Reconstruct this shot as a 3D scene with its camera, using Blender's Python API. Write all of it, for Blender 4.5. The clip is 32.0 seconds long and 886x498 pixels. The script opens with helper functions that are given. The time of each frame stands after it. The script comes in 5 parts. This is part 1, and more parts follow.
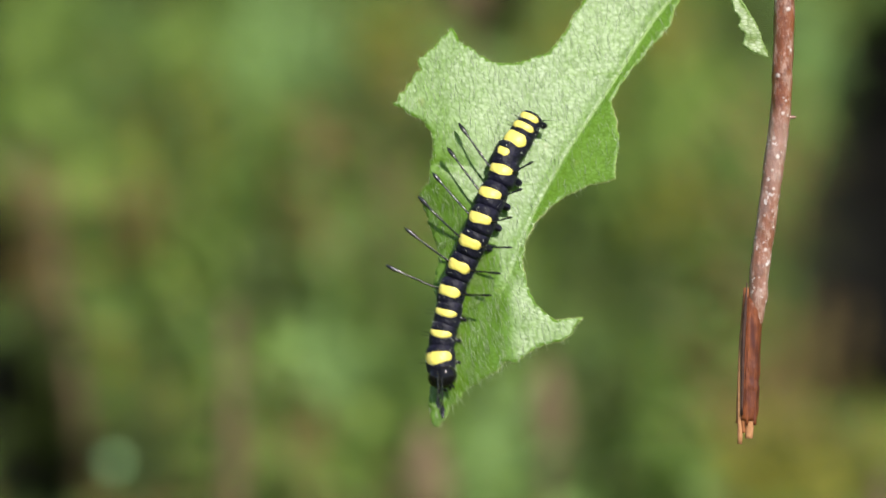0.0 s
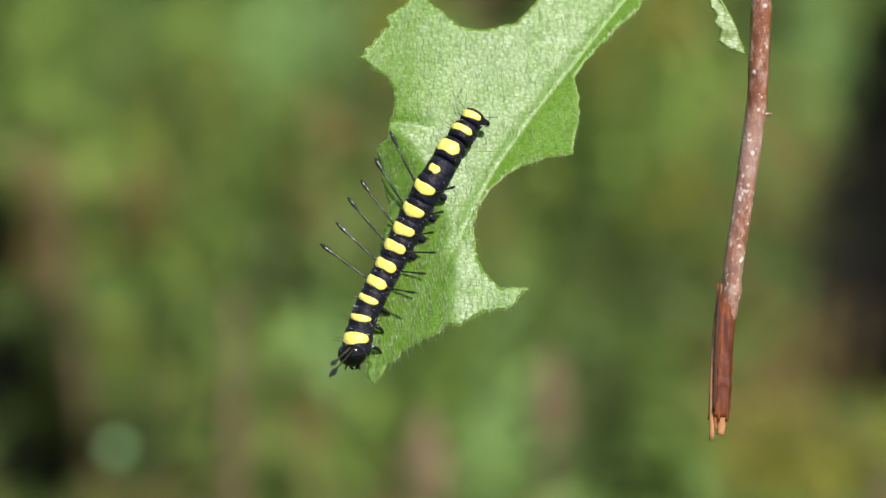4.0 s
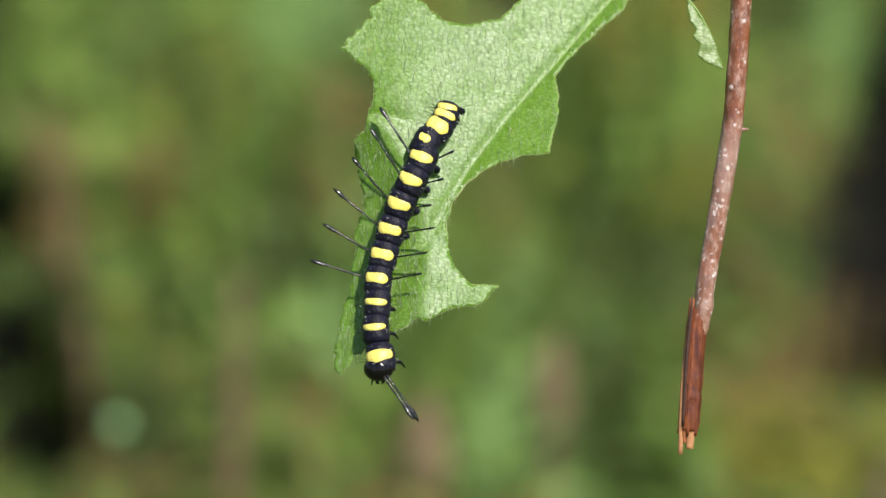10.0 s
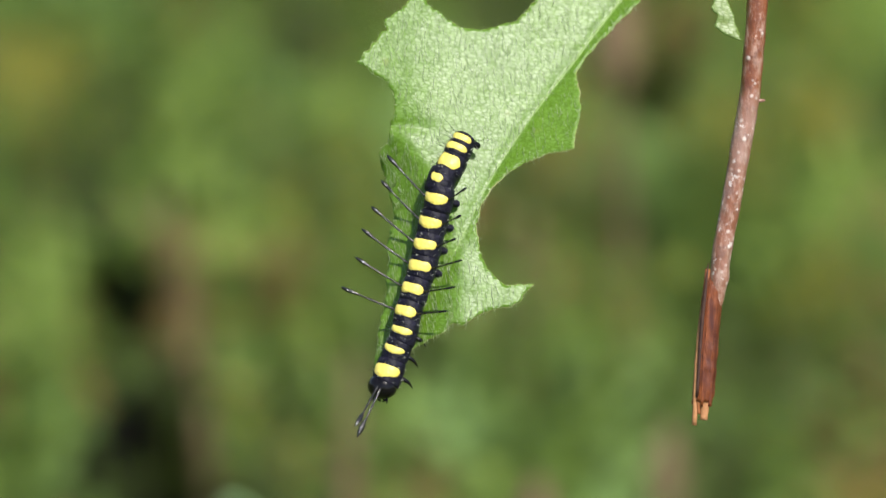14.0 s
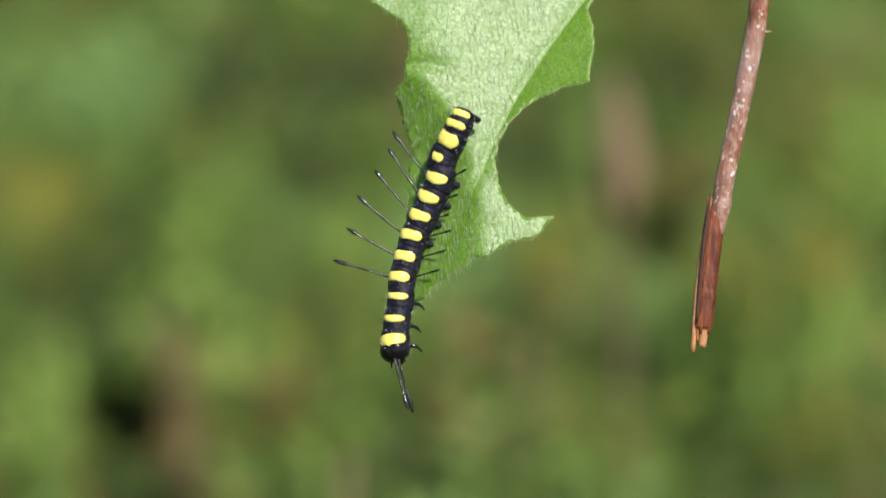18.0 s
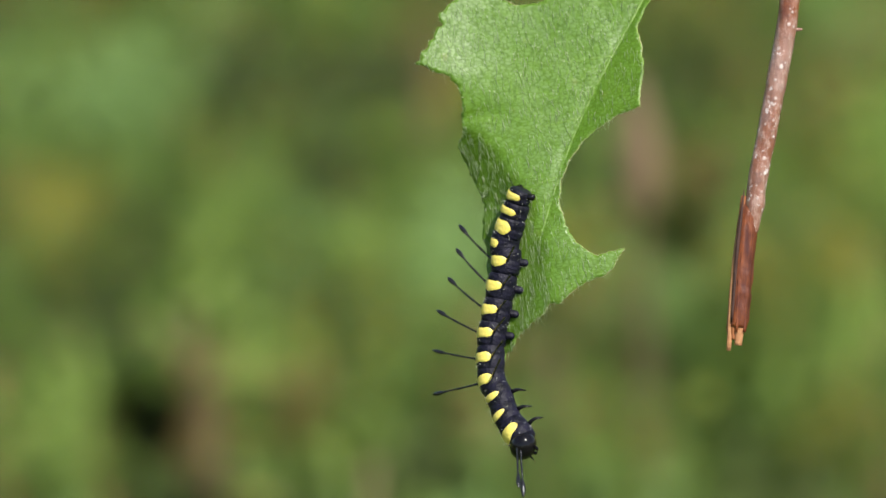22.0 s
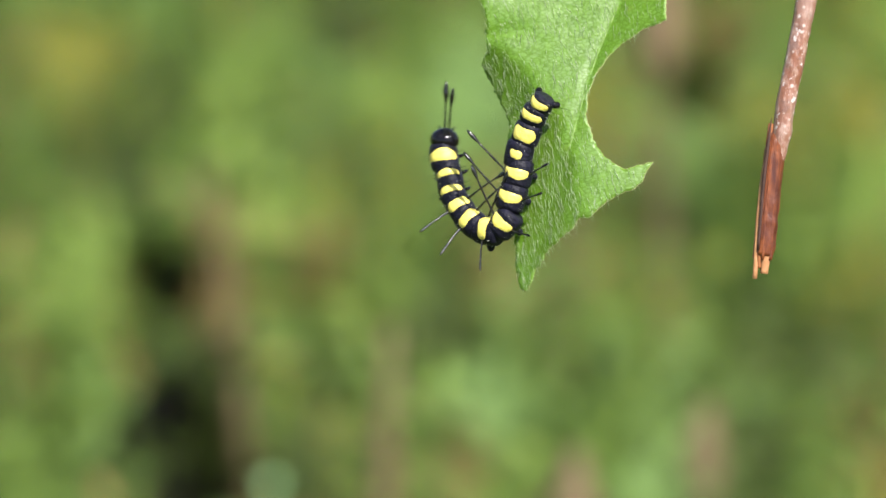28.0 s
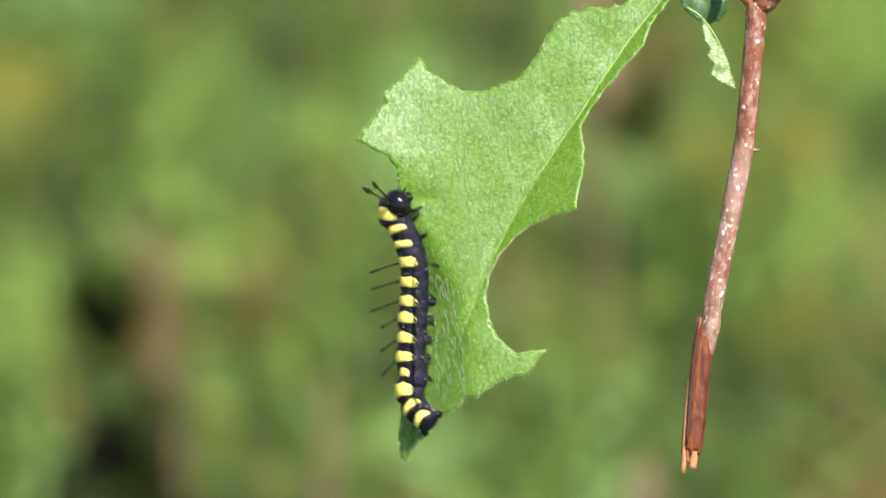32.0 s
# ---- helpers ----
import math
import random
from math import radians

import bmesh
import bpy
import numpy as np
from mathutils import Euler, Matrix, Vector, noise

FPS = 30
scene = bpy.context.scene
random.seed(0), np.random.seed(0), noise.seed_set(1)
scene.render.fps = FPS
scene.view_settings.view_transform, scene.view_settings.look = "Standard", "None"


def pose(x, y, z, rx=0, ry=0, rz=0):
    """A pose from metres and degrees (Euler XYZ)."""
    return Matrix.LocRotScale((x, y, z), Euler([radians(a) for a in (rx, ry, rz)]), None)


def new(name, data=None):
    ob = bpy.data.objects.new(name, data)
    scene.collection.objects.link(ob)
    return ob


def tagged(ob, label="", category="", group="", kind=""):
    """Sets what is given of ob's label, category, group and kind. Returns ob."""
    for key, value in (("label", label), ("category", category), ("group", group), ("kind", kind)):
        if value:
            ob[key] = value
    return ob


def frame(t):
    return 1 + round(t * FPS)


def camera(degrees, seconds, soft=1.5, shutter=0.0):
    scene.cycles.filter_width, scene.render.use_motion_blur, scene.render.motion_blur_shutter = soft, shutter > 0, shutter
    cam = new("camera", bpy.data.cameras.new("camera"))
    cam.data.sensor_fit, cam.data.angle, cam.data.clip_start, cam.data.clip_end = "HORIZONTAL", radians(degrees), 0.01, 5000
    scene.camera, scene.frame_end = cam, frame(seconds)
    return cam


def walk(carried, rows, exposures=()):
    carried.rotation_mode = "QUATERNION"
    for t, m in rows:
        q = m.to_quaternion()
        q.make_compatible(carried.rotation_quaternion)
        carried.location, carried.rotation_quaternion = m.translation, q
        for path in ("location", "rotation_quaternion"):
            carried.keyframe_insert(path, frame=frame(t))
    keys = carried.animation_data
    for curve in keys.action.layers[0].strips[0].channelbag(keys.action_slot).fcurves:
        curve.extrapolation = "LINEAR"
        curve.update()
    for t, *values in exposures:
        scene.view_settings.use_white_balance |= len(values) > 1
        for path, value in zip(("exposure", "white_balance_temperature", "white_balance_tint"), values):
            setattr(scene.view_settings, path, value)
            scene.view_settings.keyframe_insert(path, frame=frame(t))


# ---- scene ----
from mathutils.geometry import delaunay_2d_cdt

MM = 0.001
# the view's own frame at the start: x to the right, y up, z back towards the lens, tilted 20 degrees down
RIG = pose(0, 0, 0.62, 70, 0, 0)
PLANE = -450 * MM      # the leaf hangs 45 cm before the lens


def at(x, y, z=0.0):
    """A point of the view's frame in millimetres, z towards the lens from the leaf's plane, as world metres."""
    return RIG @ Vector((x * MM, y * MM, PLANE + z * MM))


# ---- camera
cam = camera(12.68, 32.0, soft=1.5, shutter=0.5)
EXPOSE = 0.38
PATH = [
    (0, 0.00000, 0.00000, 0.00000, 0.000, 0.000, 0.000),
    (0.5, 0.00203, -0.00288, -0.00013, 0.128, 0.189, 0.760),
    (1, 0.00212, 0.00003, 0.00002, 0.112, 0.075, 0.424),
    (1.5, 0.00270, 0.00210, -0.00003, 0.147, -0.096, 0.387),
    (2, 0.00254, 0.00361, -0.00024, 0.188, -0.243, 0.688),
    (2.5, 0.00570, -0.00023, -0.00019, 0.378, -0.079, 1.103),
    (3, 0.00598, -0.00109, -0.00012, 0.443, -0.045, 1.235),
    (3.5, 0.00592, 0.00019, -0.00004, 0.399, -0.139, 0.758),
    (5.5, 0.00058, 0.00086, 0.00008, -0.172, -0.189, 0.819),
    (6, 0.00126, 0.00324, 0.00007, -0.242, -0.279, 1.006),
    (6.5, 0.00142, 0.00330, 0.00007, -0.297, -0.275, 1.598),
    (7, 0.00215, 0.00263, 0.00009, -0.328, -0.261, 1.716),
    (7.5, 0.00338, 0.00301, 0.00016, -0.244, -0.303, 1.519),
    (8, 0.00420, 0.00115, -0.00004, -0.109, -0.205, 1.943),
    (8.5, 0.00538, 0.00284, -0.00005, -0.030, -0.362, 1.725),
    (9, 0.00178, 0.00594, -0.00007, -0.161, -0.575, 1.211),
    (9.5, 0.00459, 0.00431, -0.00009, 0.084, -0.530, 1.784),
    (10, 0.01043, 0.00480, -0.00004, 0.571, -0.586, 2.002),
    (10.5, 0.01199, 0.00547, -0.00006, 1.125, -0.848, 2.067),
    (11, 0.01311, 0.00084, 0.00001, 1.463, -0.308, 1.838),
    (11.5, 0.01608, 0.00021, 0.00004, 1.767, -0.121, 1.670),
    (12, 0.02635, -0.00975, 0.00002, 2.748, 0.674, 2.885),
    (12.5, 0.03492, -0.01105, 0.00005, 3.632, 1.051, 2.625),
    (13, 0.03199, -0.01095, 0.00011, 3.547, 1.192, 2.287),
    (13.5, 0.02876, -0.01117, 0.00008, 3.267, 1.242, 2.183),
    (14, 0.02839, -0.01495, 0.00015, 3.066, 1.463, 2.623),
    (14.5, 0.02855, -0.02049, 0.00009, 3.019, 1.916, 2.724),
    (15, 0.02853, -0.02165, 0.00007, 2.961, 2.190, 2.445),
    (15.5, 0.02534, -0.02715, 0.00017, 2.815, 2.718, 2.344),
    (17.5, 0.02952, -0.03792, -0.00005, 3.215, 3.993, 4.468),
    (18, 0.03024, -0.04717, 0.00030, 3.276, 4.416, 4.273),
    (18.5, 0.02828, -0.05322, 0.00039, 3.263, 4.718, 4.181),
    (19, 0.02592, -0.05280, 0.00020, 3.194, 4.737, 3.350),
    (19.5, 0.02435, -0.04895, 0.00036, 3.098, 4.609, 3.632),
    (20, 0.02352, -0.04756, 0.00032, 2.975, 4.543, 3.289),
    (20.5, 0.02494, -0.05047, 0.00002, 3.075, 4.705, 3.620),
    (21, 0.02506, -0.05124, -0.00007, 3.121, 4.774, 3.673),
    (21.5, 0.02515, -0.04859, 0.00014, 3.185, 4.561, 3.065),
    (22, 0.02786, -0.04693, 0.00056, 3.467, 4.389, 3.427),
    (22.5, 0.02805, -0.04283, 0.00064, 3.472, 3.830, 3.425),
    (23, 0.02972, -0.03826, 0.00066, 3.555, 3.251, 4.300),
    (23.5, 0.02912, -0.03472, 0.00036, 3.560, 2.817, 3.139),
    (24, 0.03052, -0.03938, 0.00041, 3.771, 2.807, 3.676),
    (24.5, 0.03408, -0.04300, 0.00045, 3.961, 2.906, 3.809),
    (25, 0.03534, -0.04399, 0.00048, 4.009, 2.888, 3.420),
    (25.5, 0.03310, -0.03862, 0.00037, 3.969, 2.531, 3.728),
    (26, 0.03428, -0.03949, 0.00036, 4.034, 2.428, 3.813),
    (26.5, 0.03170, -0.03814, 0.00046, 3.880, 2.261, 3.446),
    (28.5, 0.02574, -0.03459, 0.00045, 3.477, 1.962, 3.747),
    (29, 0.02786, -0.02630, -0.00008, 3.471, 2.139, 3.279),
    (29.5, 0.03036, -0.02217, 0.00045, 3.498, 2.034, 3.922),
    (30, 0.02818, -0.02195, 0.00022, 3.285, 2.055, 3.874),
    (30.5, 0.03000, -0.01896, 0.00037, 3.201, 1.936, 3.560),
    (31, 0.02726, -0.01512, 0.00016, 2.933, 1.790, 3.401),
    (31.5, 0.02533, -0.01365, 0.00016, 2.683, 1.896, 2.518),
    (32, 0.02621, -0.01213, 0.00002, 2.710, 1.739, 3.609),
]
walk(cam, [(t, RIG @ Matrix.Translation((x, y, z)) @ Matrix.Rotation(radians(yaw), 4, "Y") @ Matrix.Rotation(radians(pitch), 4, "X")
            @ Matrix.Rotation(radians(roll), 4, "Z")) for t, x, y, z, yaw, pitch, roll in PATH],
     exposures=[(0, EXPOSE), (22, EXPOSE), (24, EXPOSE + 0.20), (26.5, EXPOSE + 0.42), (28.5, EXPOSE + 0.50), (32, EXPOSE + 0.52)])
cam.data.dof.use_dof = True
cam.data.dof.focus_distance = 0.448
cam.data.dof.aperture_fstop = 18.5
cam.data.dof.aperture_blades = 9

# ---- world and sun
SUN_FROM = (RIG.to_3x3() @ Vector((0.32, 0.60, 0.72))).normalized()
world = bpy.data.worlds.new("sky")
scene.world = world
world.use_nodes = True
sky = world.node_tree.nodes.new("ShaderNodeTexSky")
sky.sky_type = "NISHITA"
sky.sun_disc = False
sky.sun_elevation = math.asin(SUN_FROM.z)
sky.sun_rotation = math.atan2(SUN_FROM.x, SUN_FROM.y)
world.node_tree.links.new(sky.outputs[0], world.node_tree.nodes["Background"].inputs[0])
world.node_tree.nodes["Background"].inputs[1].default_value = 0.10
sun = new("sun", bpy.data.lights.new("sun", "SUN"))
sun.data.energy = 4.6
sun.data.angle = radians(0.5)
sun.data.color = (1.0, 0.955, 0.885)
sun.matrix_world = Matrix.Translation((0, 0, 3)) @ SUN_FROM.to_track_quat("Z", "Y").to_matrix().to_4x4()


# ---- materials
class Mat:
    """A small builder of node materials."""

    def __init__(self, name, rough=0.5, spec=0.5, **inputs):
        self.m = bpy.data.materials.new(name)
        self.m.use_nodes = True
        self.t = self.m.node_tree
        self.b = self.t.nodes["Principled BSDF"]
        self.b.inputs["Roughness"].default_value = rough
        self.b.inputs["Specular IOR Level"].default_value = spec
        self.co = self.t.nodes.new("ShaderNodeTexCoord").outputs["Object"]

    def node(self, kind, **props):
        n = self.t.nodes.new(kind)
        for k, v in props.items():
            n.inputs[k].default_value = v
        return n

    def link(self, a, b):
        self.t.links.new(a, b)

    def noise(self, scale, detail=3.0, rough=0.55, co=None):
        n = self.node("ShaderNodeTexNoise", Scale=scale, Detail=detail, Roughness=rough)
        self.link(co or self.co, n.inputs["Vector"])
        return n.outputs["Fac"]

    def voronoi(self, scale, feature="F1", co=None):
        n = self.node("ShaderNodeTexVoronoi", Scale=scale)
        n.feature = feature
        self.link(co or self.co, n.inputs["Vector"])
        return n.outputs["Distance"]

    def ramp(self, fac, *stops):
        n = self.t.nodes.new("ShaderNodeValToRGB")
        while len(n.color_ramp.elements) < len(stops):
            n.color_ramp.elements.new(0.5)
        for e, (p, c) in zip(n.color_ramp.elements, stops):
            e.position = p
            e.color = (*c, 1) if len(c) == 3 else c
        self.link(fac, n.inputs[0])
        return n.outputs[0]

    def mix(self, fac, a, b, blend="MIX"):
        n = self.t.nodes.new("ShaderNodeMix")
        n.data_type, n.blend_type = "RGBA", blend
        for sock, v in ((n.inputs["Factor"], fac), (n.inputs["A"], a), (n.inputs["B"], b)):
            if isinstance(v, (int, float)):
                sock.default_value = v
            elif isinstance(v, tuple):
                sock.default_value = (*v, 1)
            else:
                self.link(v, sock)
        return n.outputs["Result"]

    def math(self, op, a, b=0.0):
        n = self.t.nodes.new("ShaderNodeMath")
        n.operation = op
        for i, v in enumerate((a, b)):
            if isinstance(v, (int, float)):
                n.inputs[i].default_value = v
            else:
                self.link(v, n.inputs[i])
        return n.outputs[0]

    def colour(self, c):
        if isinstance(c, tuple):
            self.b.inputs["Base Color"].default_value = (*c, 1)
        else:
            self.link(c, self.b.inputs["Base Color"])
        return self

    def bump(self, height, distance, strength=1.0):
        n = self.node("ShaderNodeBump", Strength=strength, Distance=distance)
        self.link(height, n.inputs["Height"])
        if self.b.inputs["Normal"].links:
            self.link(self.b.inputs["Normal"].links[0].from_socket, n.inputs["Normal"])
        self.link(n.outputs[0], self.b.inputs["Normal"])
        return self


def leaf_material(name, young, old, rough, veins=True):
    """Leaf tissue: green that varies, a net of fine veins, some light through it."""
    m = Mat(name, rough=rough, spec=0.22)
    big = m.noise(90, 3)
    col = m.mix(m.ramp(big, (0.3, (0, 0, 0)), (0.7, (1, 1, 1))), old, young)
    if veins:
        lay = m.node("ShaderNodeMapping")
        lay.inputs["Rotation"].default_value = (0, 0, radians(-14))
        lay.inputs["Scale"].default_value = (1, 0.20, 1)
        m.link(m.co, lay.inputs["Vector"])
        streak = m.noise(2600, 3, 0.6, co=lay.outputs[0])
        # the net of veinlets wanders: its cells are longer across the midrib
        stray = m.node("ShaderNodeTexNoise", Scale=900, Detail=3)
        m.link(m.co, stray.inputs["Vector"])
        bent = m.node("ShaderNodeVectorMath")
        bent.operation = "MULTIPLY_ADD"
        m.link(stray.outputs["Color"], bent.inputs[0])
        bent.inputs[1].default_value = (0.00022, 0.00022, 0)
        m.link(m.co, bent.inputs[2])
        across = m.node("ShaderNodeMapping")
        across.inputs["Rotation"].default_value = (0, 0, radians(8))
        across.inputs["Scale"].default_value = (0.50, 1.05, 1)
        m.link(bent.outputs[0], across.inputs["Vector"])
        net = m.voronoi(2550, "DISTANCE_TO_EDGE", co=across.outputs[0])
        fine = m.voronoi(4600, "DISTANCE_TO_EDGE", co=across.outputs[0])
        wide = m.voronoi(700, "DISTANCE_TO_EDGE", co=across.outputs[0])
        line = m.math("MAXIMUM", m.ramp(net, (0.02, (1, 1, 1)), (0.16, (0, 0, 0))), m.math("MULTIPLY", m.ramp(fine, (0.0, (1, 1, 1)), (0.18, (0, 0, 0))), 0.30))
        line = m.math("MAXIMUM", line, m.math("MULTIPLY", m.ramp(wide, (0.0, (1, 1, 1)), (0.05, (0, 0, 0))), 0.85))
        col = m.mix(m.math("MULTIPLY", line, 0.62), col, tuple(c * 0.42 for c in old))
        grain = m.ramp(streak, (0.38, (0, 0, 0)), (0.66, (1, 1, 1)))
        col = m.mix(m.math("MULTIPLY", grain, 0.30), col, tuple(min(1.0, c * 1.4) for c in young))
        spots = m.ramp(m.noise(420, 2), (0.70, (0, 0, 0)), (0.80, (1, 1, 1)))
        col = m.mix(m.math("MULTIPLY", spots, 0.30), col, (0.33, 0.33, 0.06))
        worn = m.ramp(m.noise(1500, 4, 0.7), (0.34, (0.55, 0.55, 0.55)), (0.60, (1, 1, 1)))
        wax = m.math("MULTIPLY", m.math("SUBTRACT", 1.0, m.math("MULTIPLY", line, 0.78)), worn)
        m.link(wax, m.b.inputs["Coat Weight"])
        m.bump(streak, 0.000014, 0.5)
        m.bump(m.ramp(net, (0.0, (0, 0, 0)), (0.25, (1, 1, 1))), 0.000014, 0.5)
        m.bump(m.noise(420, 4), 0.00005, 0.4)
        m.link(m.b.inputs["Normal"].links[0].from_socket, m.b.inputs["Coat Normal"])
    m.b.inputs["Coat IOR"].default_value = 2.03
    m.b.inputs["Coat Roughness"].default_value = 0.49
    m.colour(col)
    soft = m.t.nodes.new("ShaderNodeBsdfTranslucent")
    m.link(m.mix(0.5, col, (0.30, 0.50, 0.03)), soft.inputs["Color"])
    both = m.t.nodes.new("ShaderNodeMixShader")
    both.inputs[0].default_value = 0.40
    m.link(m.b.outputs[0], both.inputs[1])
    m.link(soft.outputs[0], both.inputs[2])
    m.link(both.outputs[0], m.t.nodes["Material Output"].inputs["Surface"])
    return m.m


LEAF = leaf_material("eaten leaf", (0.190, 0.370, 0.020), (0.140, 0.295, 0.013), 0.45)
# the same tissue with shade put into its greens, for the leaf base above
LEAF_SHADED = leaf_material("shaded leaf", (0.10, 0.20, 0.05), (0.06, 0.13, 0.04), 0.45)


LEAF_PALE = leaf_material("withered leaf", (0.27, 0.39, 0.10), (0.19, 0.30, 0.065), 0.5)


def rib_material():
    m = Mat("leaf rib", rough=0.45)
    return m.colour(m.mix(m.noise(500), (0.17, 0.29, 0.05), (0.25, 0.36, 0.10))).bump(m.noise(1500), 0.0001).m


RIB = rib_material()


def margin_material():
    m = Mat("bitten margin", rough=0.6)
    dry = m.ramp(m.noise(180, 3), (0.48, (0, 0, 0)), (0.66, (1, 1, 1)))
    return m.colour(m.mix(dry, (0.20, 0.34, 0.04), (0.40, 0.38, 0.17))).bump(m.noise(2000), 0.00005).m


MARGIN = margin_material()


def vein_material():
    m = Mat("leaf vein", rough=0.45)
    return m.colour(m.mix(m.noise(500), (0.14, 0.27, 0.02), (0.20, 0.33, 0.04))).bump(m.noise(1500), 0.00005).m


VEIN = vein_material()


def hair_material():
    m = Mat("leaf hair", rough=0.5)
    return m.colour(m.mix(m.noise(400), (0.62, 0.66, 0.50), (0.75, 0.76, 0.66))).m


HAIR = hair_material()


def leaf_hair_material():
    m = Mat("pale green leaf hair", rough=0.5)
    return m.colour(m.mix(m.noise(400), (0.42, 0.54, 0.24), (0.62, 0.68, 0.46))).m


LEAF_HAIR = leaf_hair_material()


def drop_glint_material():
    # the bright green stands in for sunlight refracted by a dewdrop
    m = Mat("green dewdrop glint", rough=0.16, spec=0.8)
    return m.colour(m.mix(m.noise(900), (0.40, 0.74, 0.30), (0.52, 0.82, 0.42))).m


DROP_GLINT = drop_glint_material()


def skin_material():
    m = Mat("caterpillar skin", rough=0.48, spec=0.20)
    col = m.mix(m.ramp(m.noise(900, 4), (0.35, (0, 0, 0)), (0.75, (1, 1, 1))), (0.004, 0.004, 0.008), (0.020, 0.018, 0.038))
    m.colour(col)
    across = m.node("ShaderNodeMapping")
    across.inputs["Scale"].default_value = (0.35, 1, 0.35)
    m.link(m.co, across.inputs["Vector"])
    m.bump(m.noise(1500, 3, co=across.outputs[0]), 0.00028, 0.7)
    return m.bump(m.noise(2600, 4), 0.00018, 0.8).m


SKIN = skin_material()


def yellow_material():
    m = Mat("yellow cuticle", rough=0.42)
    col = m.mix(m.noise(700, 4), (0.82, 0.63, 0.05), (0.92, 0.82, 0.24))
    fleck = m.ramp(m.noise(2300, 2), (0.64, (0, 0, 0)), (0.74, (1, 1, 1)))
    col = m.mix(m.math("MULTIPLY", fleck, 0.30), col, (0.30, 0.17, 0.01))
    return m.colour(col).bump(m.noise(1900, 3), 0.00015, 0.9).m


YELLOW = yellow_material()


def gloss_black():
    m = Mat("glossy black cuticle", rough=0.13, spec=0.34)
    return m.colour(m.mix(m.noise(800), (0.003, 0.003, 0.004), (0.010, 0.008, 0.009))).bump(m.noise(1800, 3), 0.00008, 0.6).m


BLACK = gloss_black()


def spine_material():
    m = Mat("spine", rough=0.22, spec=0.8)
    return m.colour(m.mix(m.noise(1200), (0.004, 0.004, 0.004), (0.014, 0.012, 0.010))).bump(m.noise(1700, 3), 0.00022, 0.8).m


SPINE = spine_material()


def bark_material():
    m = Mat("red-brown bark", rough=0.30, spec=0.65)
    long = m.node("ShaderNodeMapping")
    long.inputs["Scale"].default_value = (1, 0.35, 1)
    m.link(m.co, long.inputs["Vector"])
    grain = m.noise(900, 4, co=long.outputs[0])
    col = m.mix(grain, (0.13, 0.036, 0.012), (0.29, 0.095, 0.034))
    wax = m.ramp(m.noise(1300, 6, 0.75, co=long.outputs[0]), (0.49, (0, 0, 0)), (0.60, (1, 1, 1)))
    col = m.mix(m.math("MULTIPLY", wax, 0.55), col, (0.48, 0.32, 0.25))
    scuff = m.ramp(m.noise(600, 5, 0.7), (0.52, (0, 0, 0)), (0.62, (1, 1, 1)))
    col = m.mix(m.math("MULTIPLY", scuff, 0.50), col, (0.075, 0.018, 0.009))
    # waxy film along the middle; its pale streaks also paint in the bark's sheen
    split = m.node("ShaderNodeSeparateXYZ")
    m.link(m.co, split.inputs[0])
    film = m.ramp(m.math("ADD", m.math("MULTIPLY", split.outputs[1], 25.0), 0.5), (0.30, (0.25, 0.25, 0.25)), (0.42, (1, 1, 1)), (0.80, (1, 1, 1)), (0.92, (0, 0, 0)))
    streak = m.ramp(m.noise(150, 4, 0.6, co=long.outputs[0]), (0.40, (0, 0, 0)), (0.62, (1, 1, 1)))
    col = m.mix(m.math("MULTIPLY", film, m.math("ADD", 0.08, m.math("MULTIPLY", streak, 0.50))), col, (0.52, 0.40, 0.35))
    pore = m.voronoi(900)
    dot = m.ramp(m.math("ADD", pore, m.math("MULTIPLY", m.noise(700, 2), 0.5)), (0.30, (1, 1, 1)), (0.50, (0, 0, 0)))
    col = m.mix(m.math("MULTIPLY", dot, 0.70), col, (0.74, 0.64, 0.58))
    # whitish flecks inside the film, glossy highlights put into the colour
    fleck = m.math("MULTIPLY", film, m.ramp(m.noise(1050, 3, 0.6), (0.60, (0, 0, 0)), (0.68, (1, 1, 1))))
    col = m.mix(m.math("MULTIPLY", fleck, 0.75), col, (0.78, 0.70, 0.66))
    m.colour(col)
    m.bump(grain, 0.00030, 0.8)
    m.bump(m.noise(600, 4), 0.00035, 0.6)
    return m.bump(dot, 0.00006, 0.6).m


BARK = bark_material()


def wood_material():
    m = Mat("split wood", rough=0.6)
    long = m.node("ShaderNodeMapping")
    long.inputs["Scale"].default_value = (1, 0.10, 1)
    m.link(m.co, long.inputs["Vector"])
    fibre = m.noise(1500, 4, co=long.outputs[0])
    return m.colour(m.mix(fibre, (0.17, 0.050, 0.016), (0.46, 0.175, 0.055))).bump(fibre, 0.0003, 0.9).m


WOOD = wood_material()


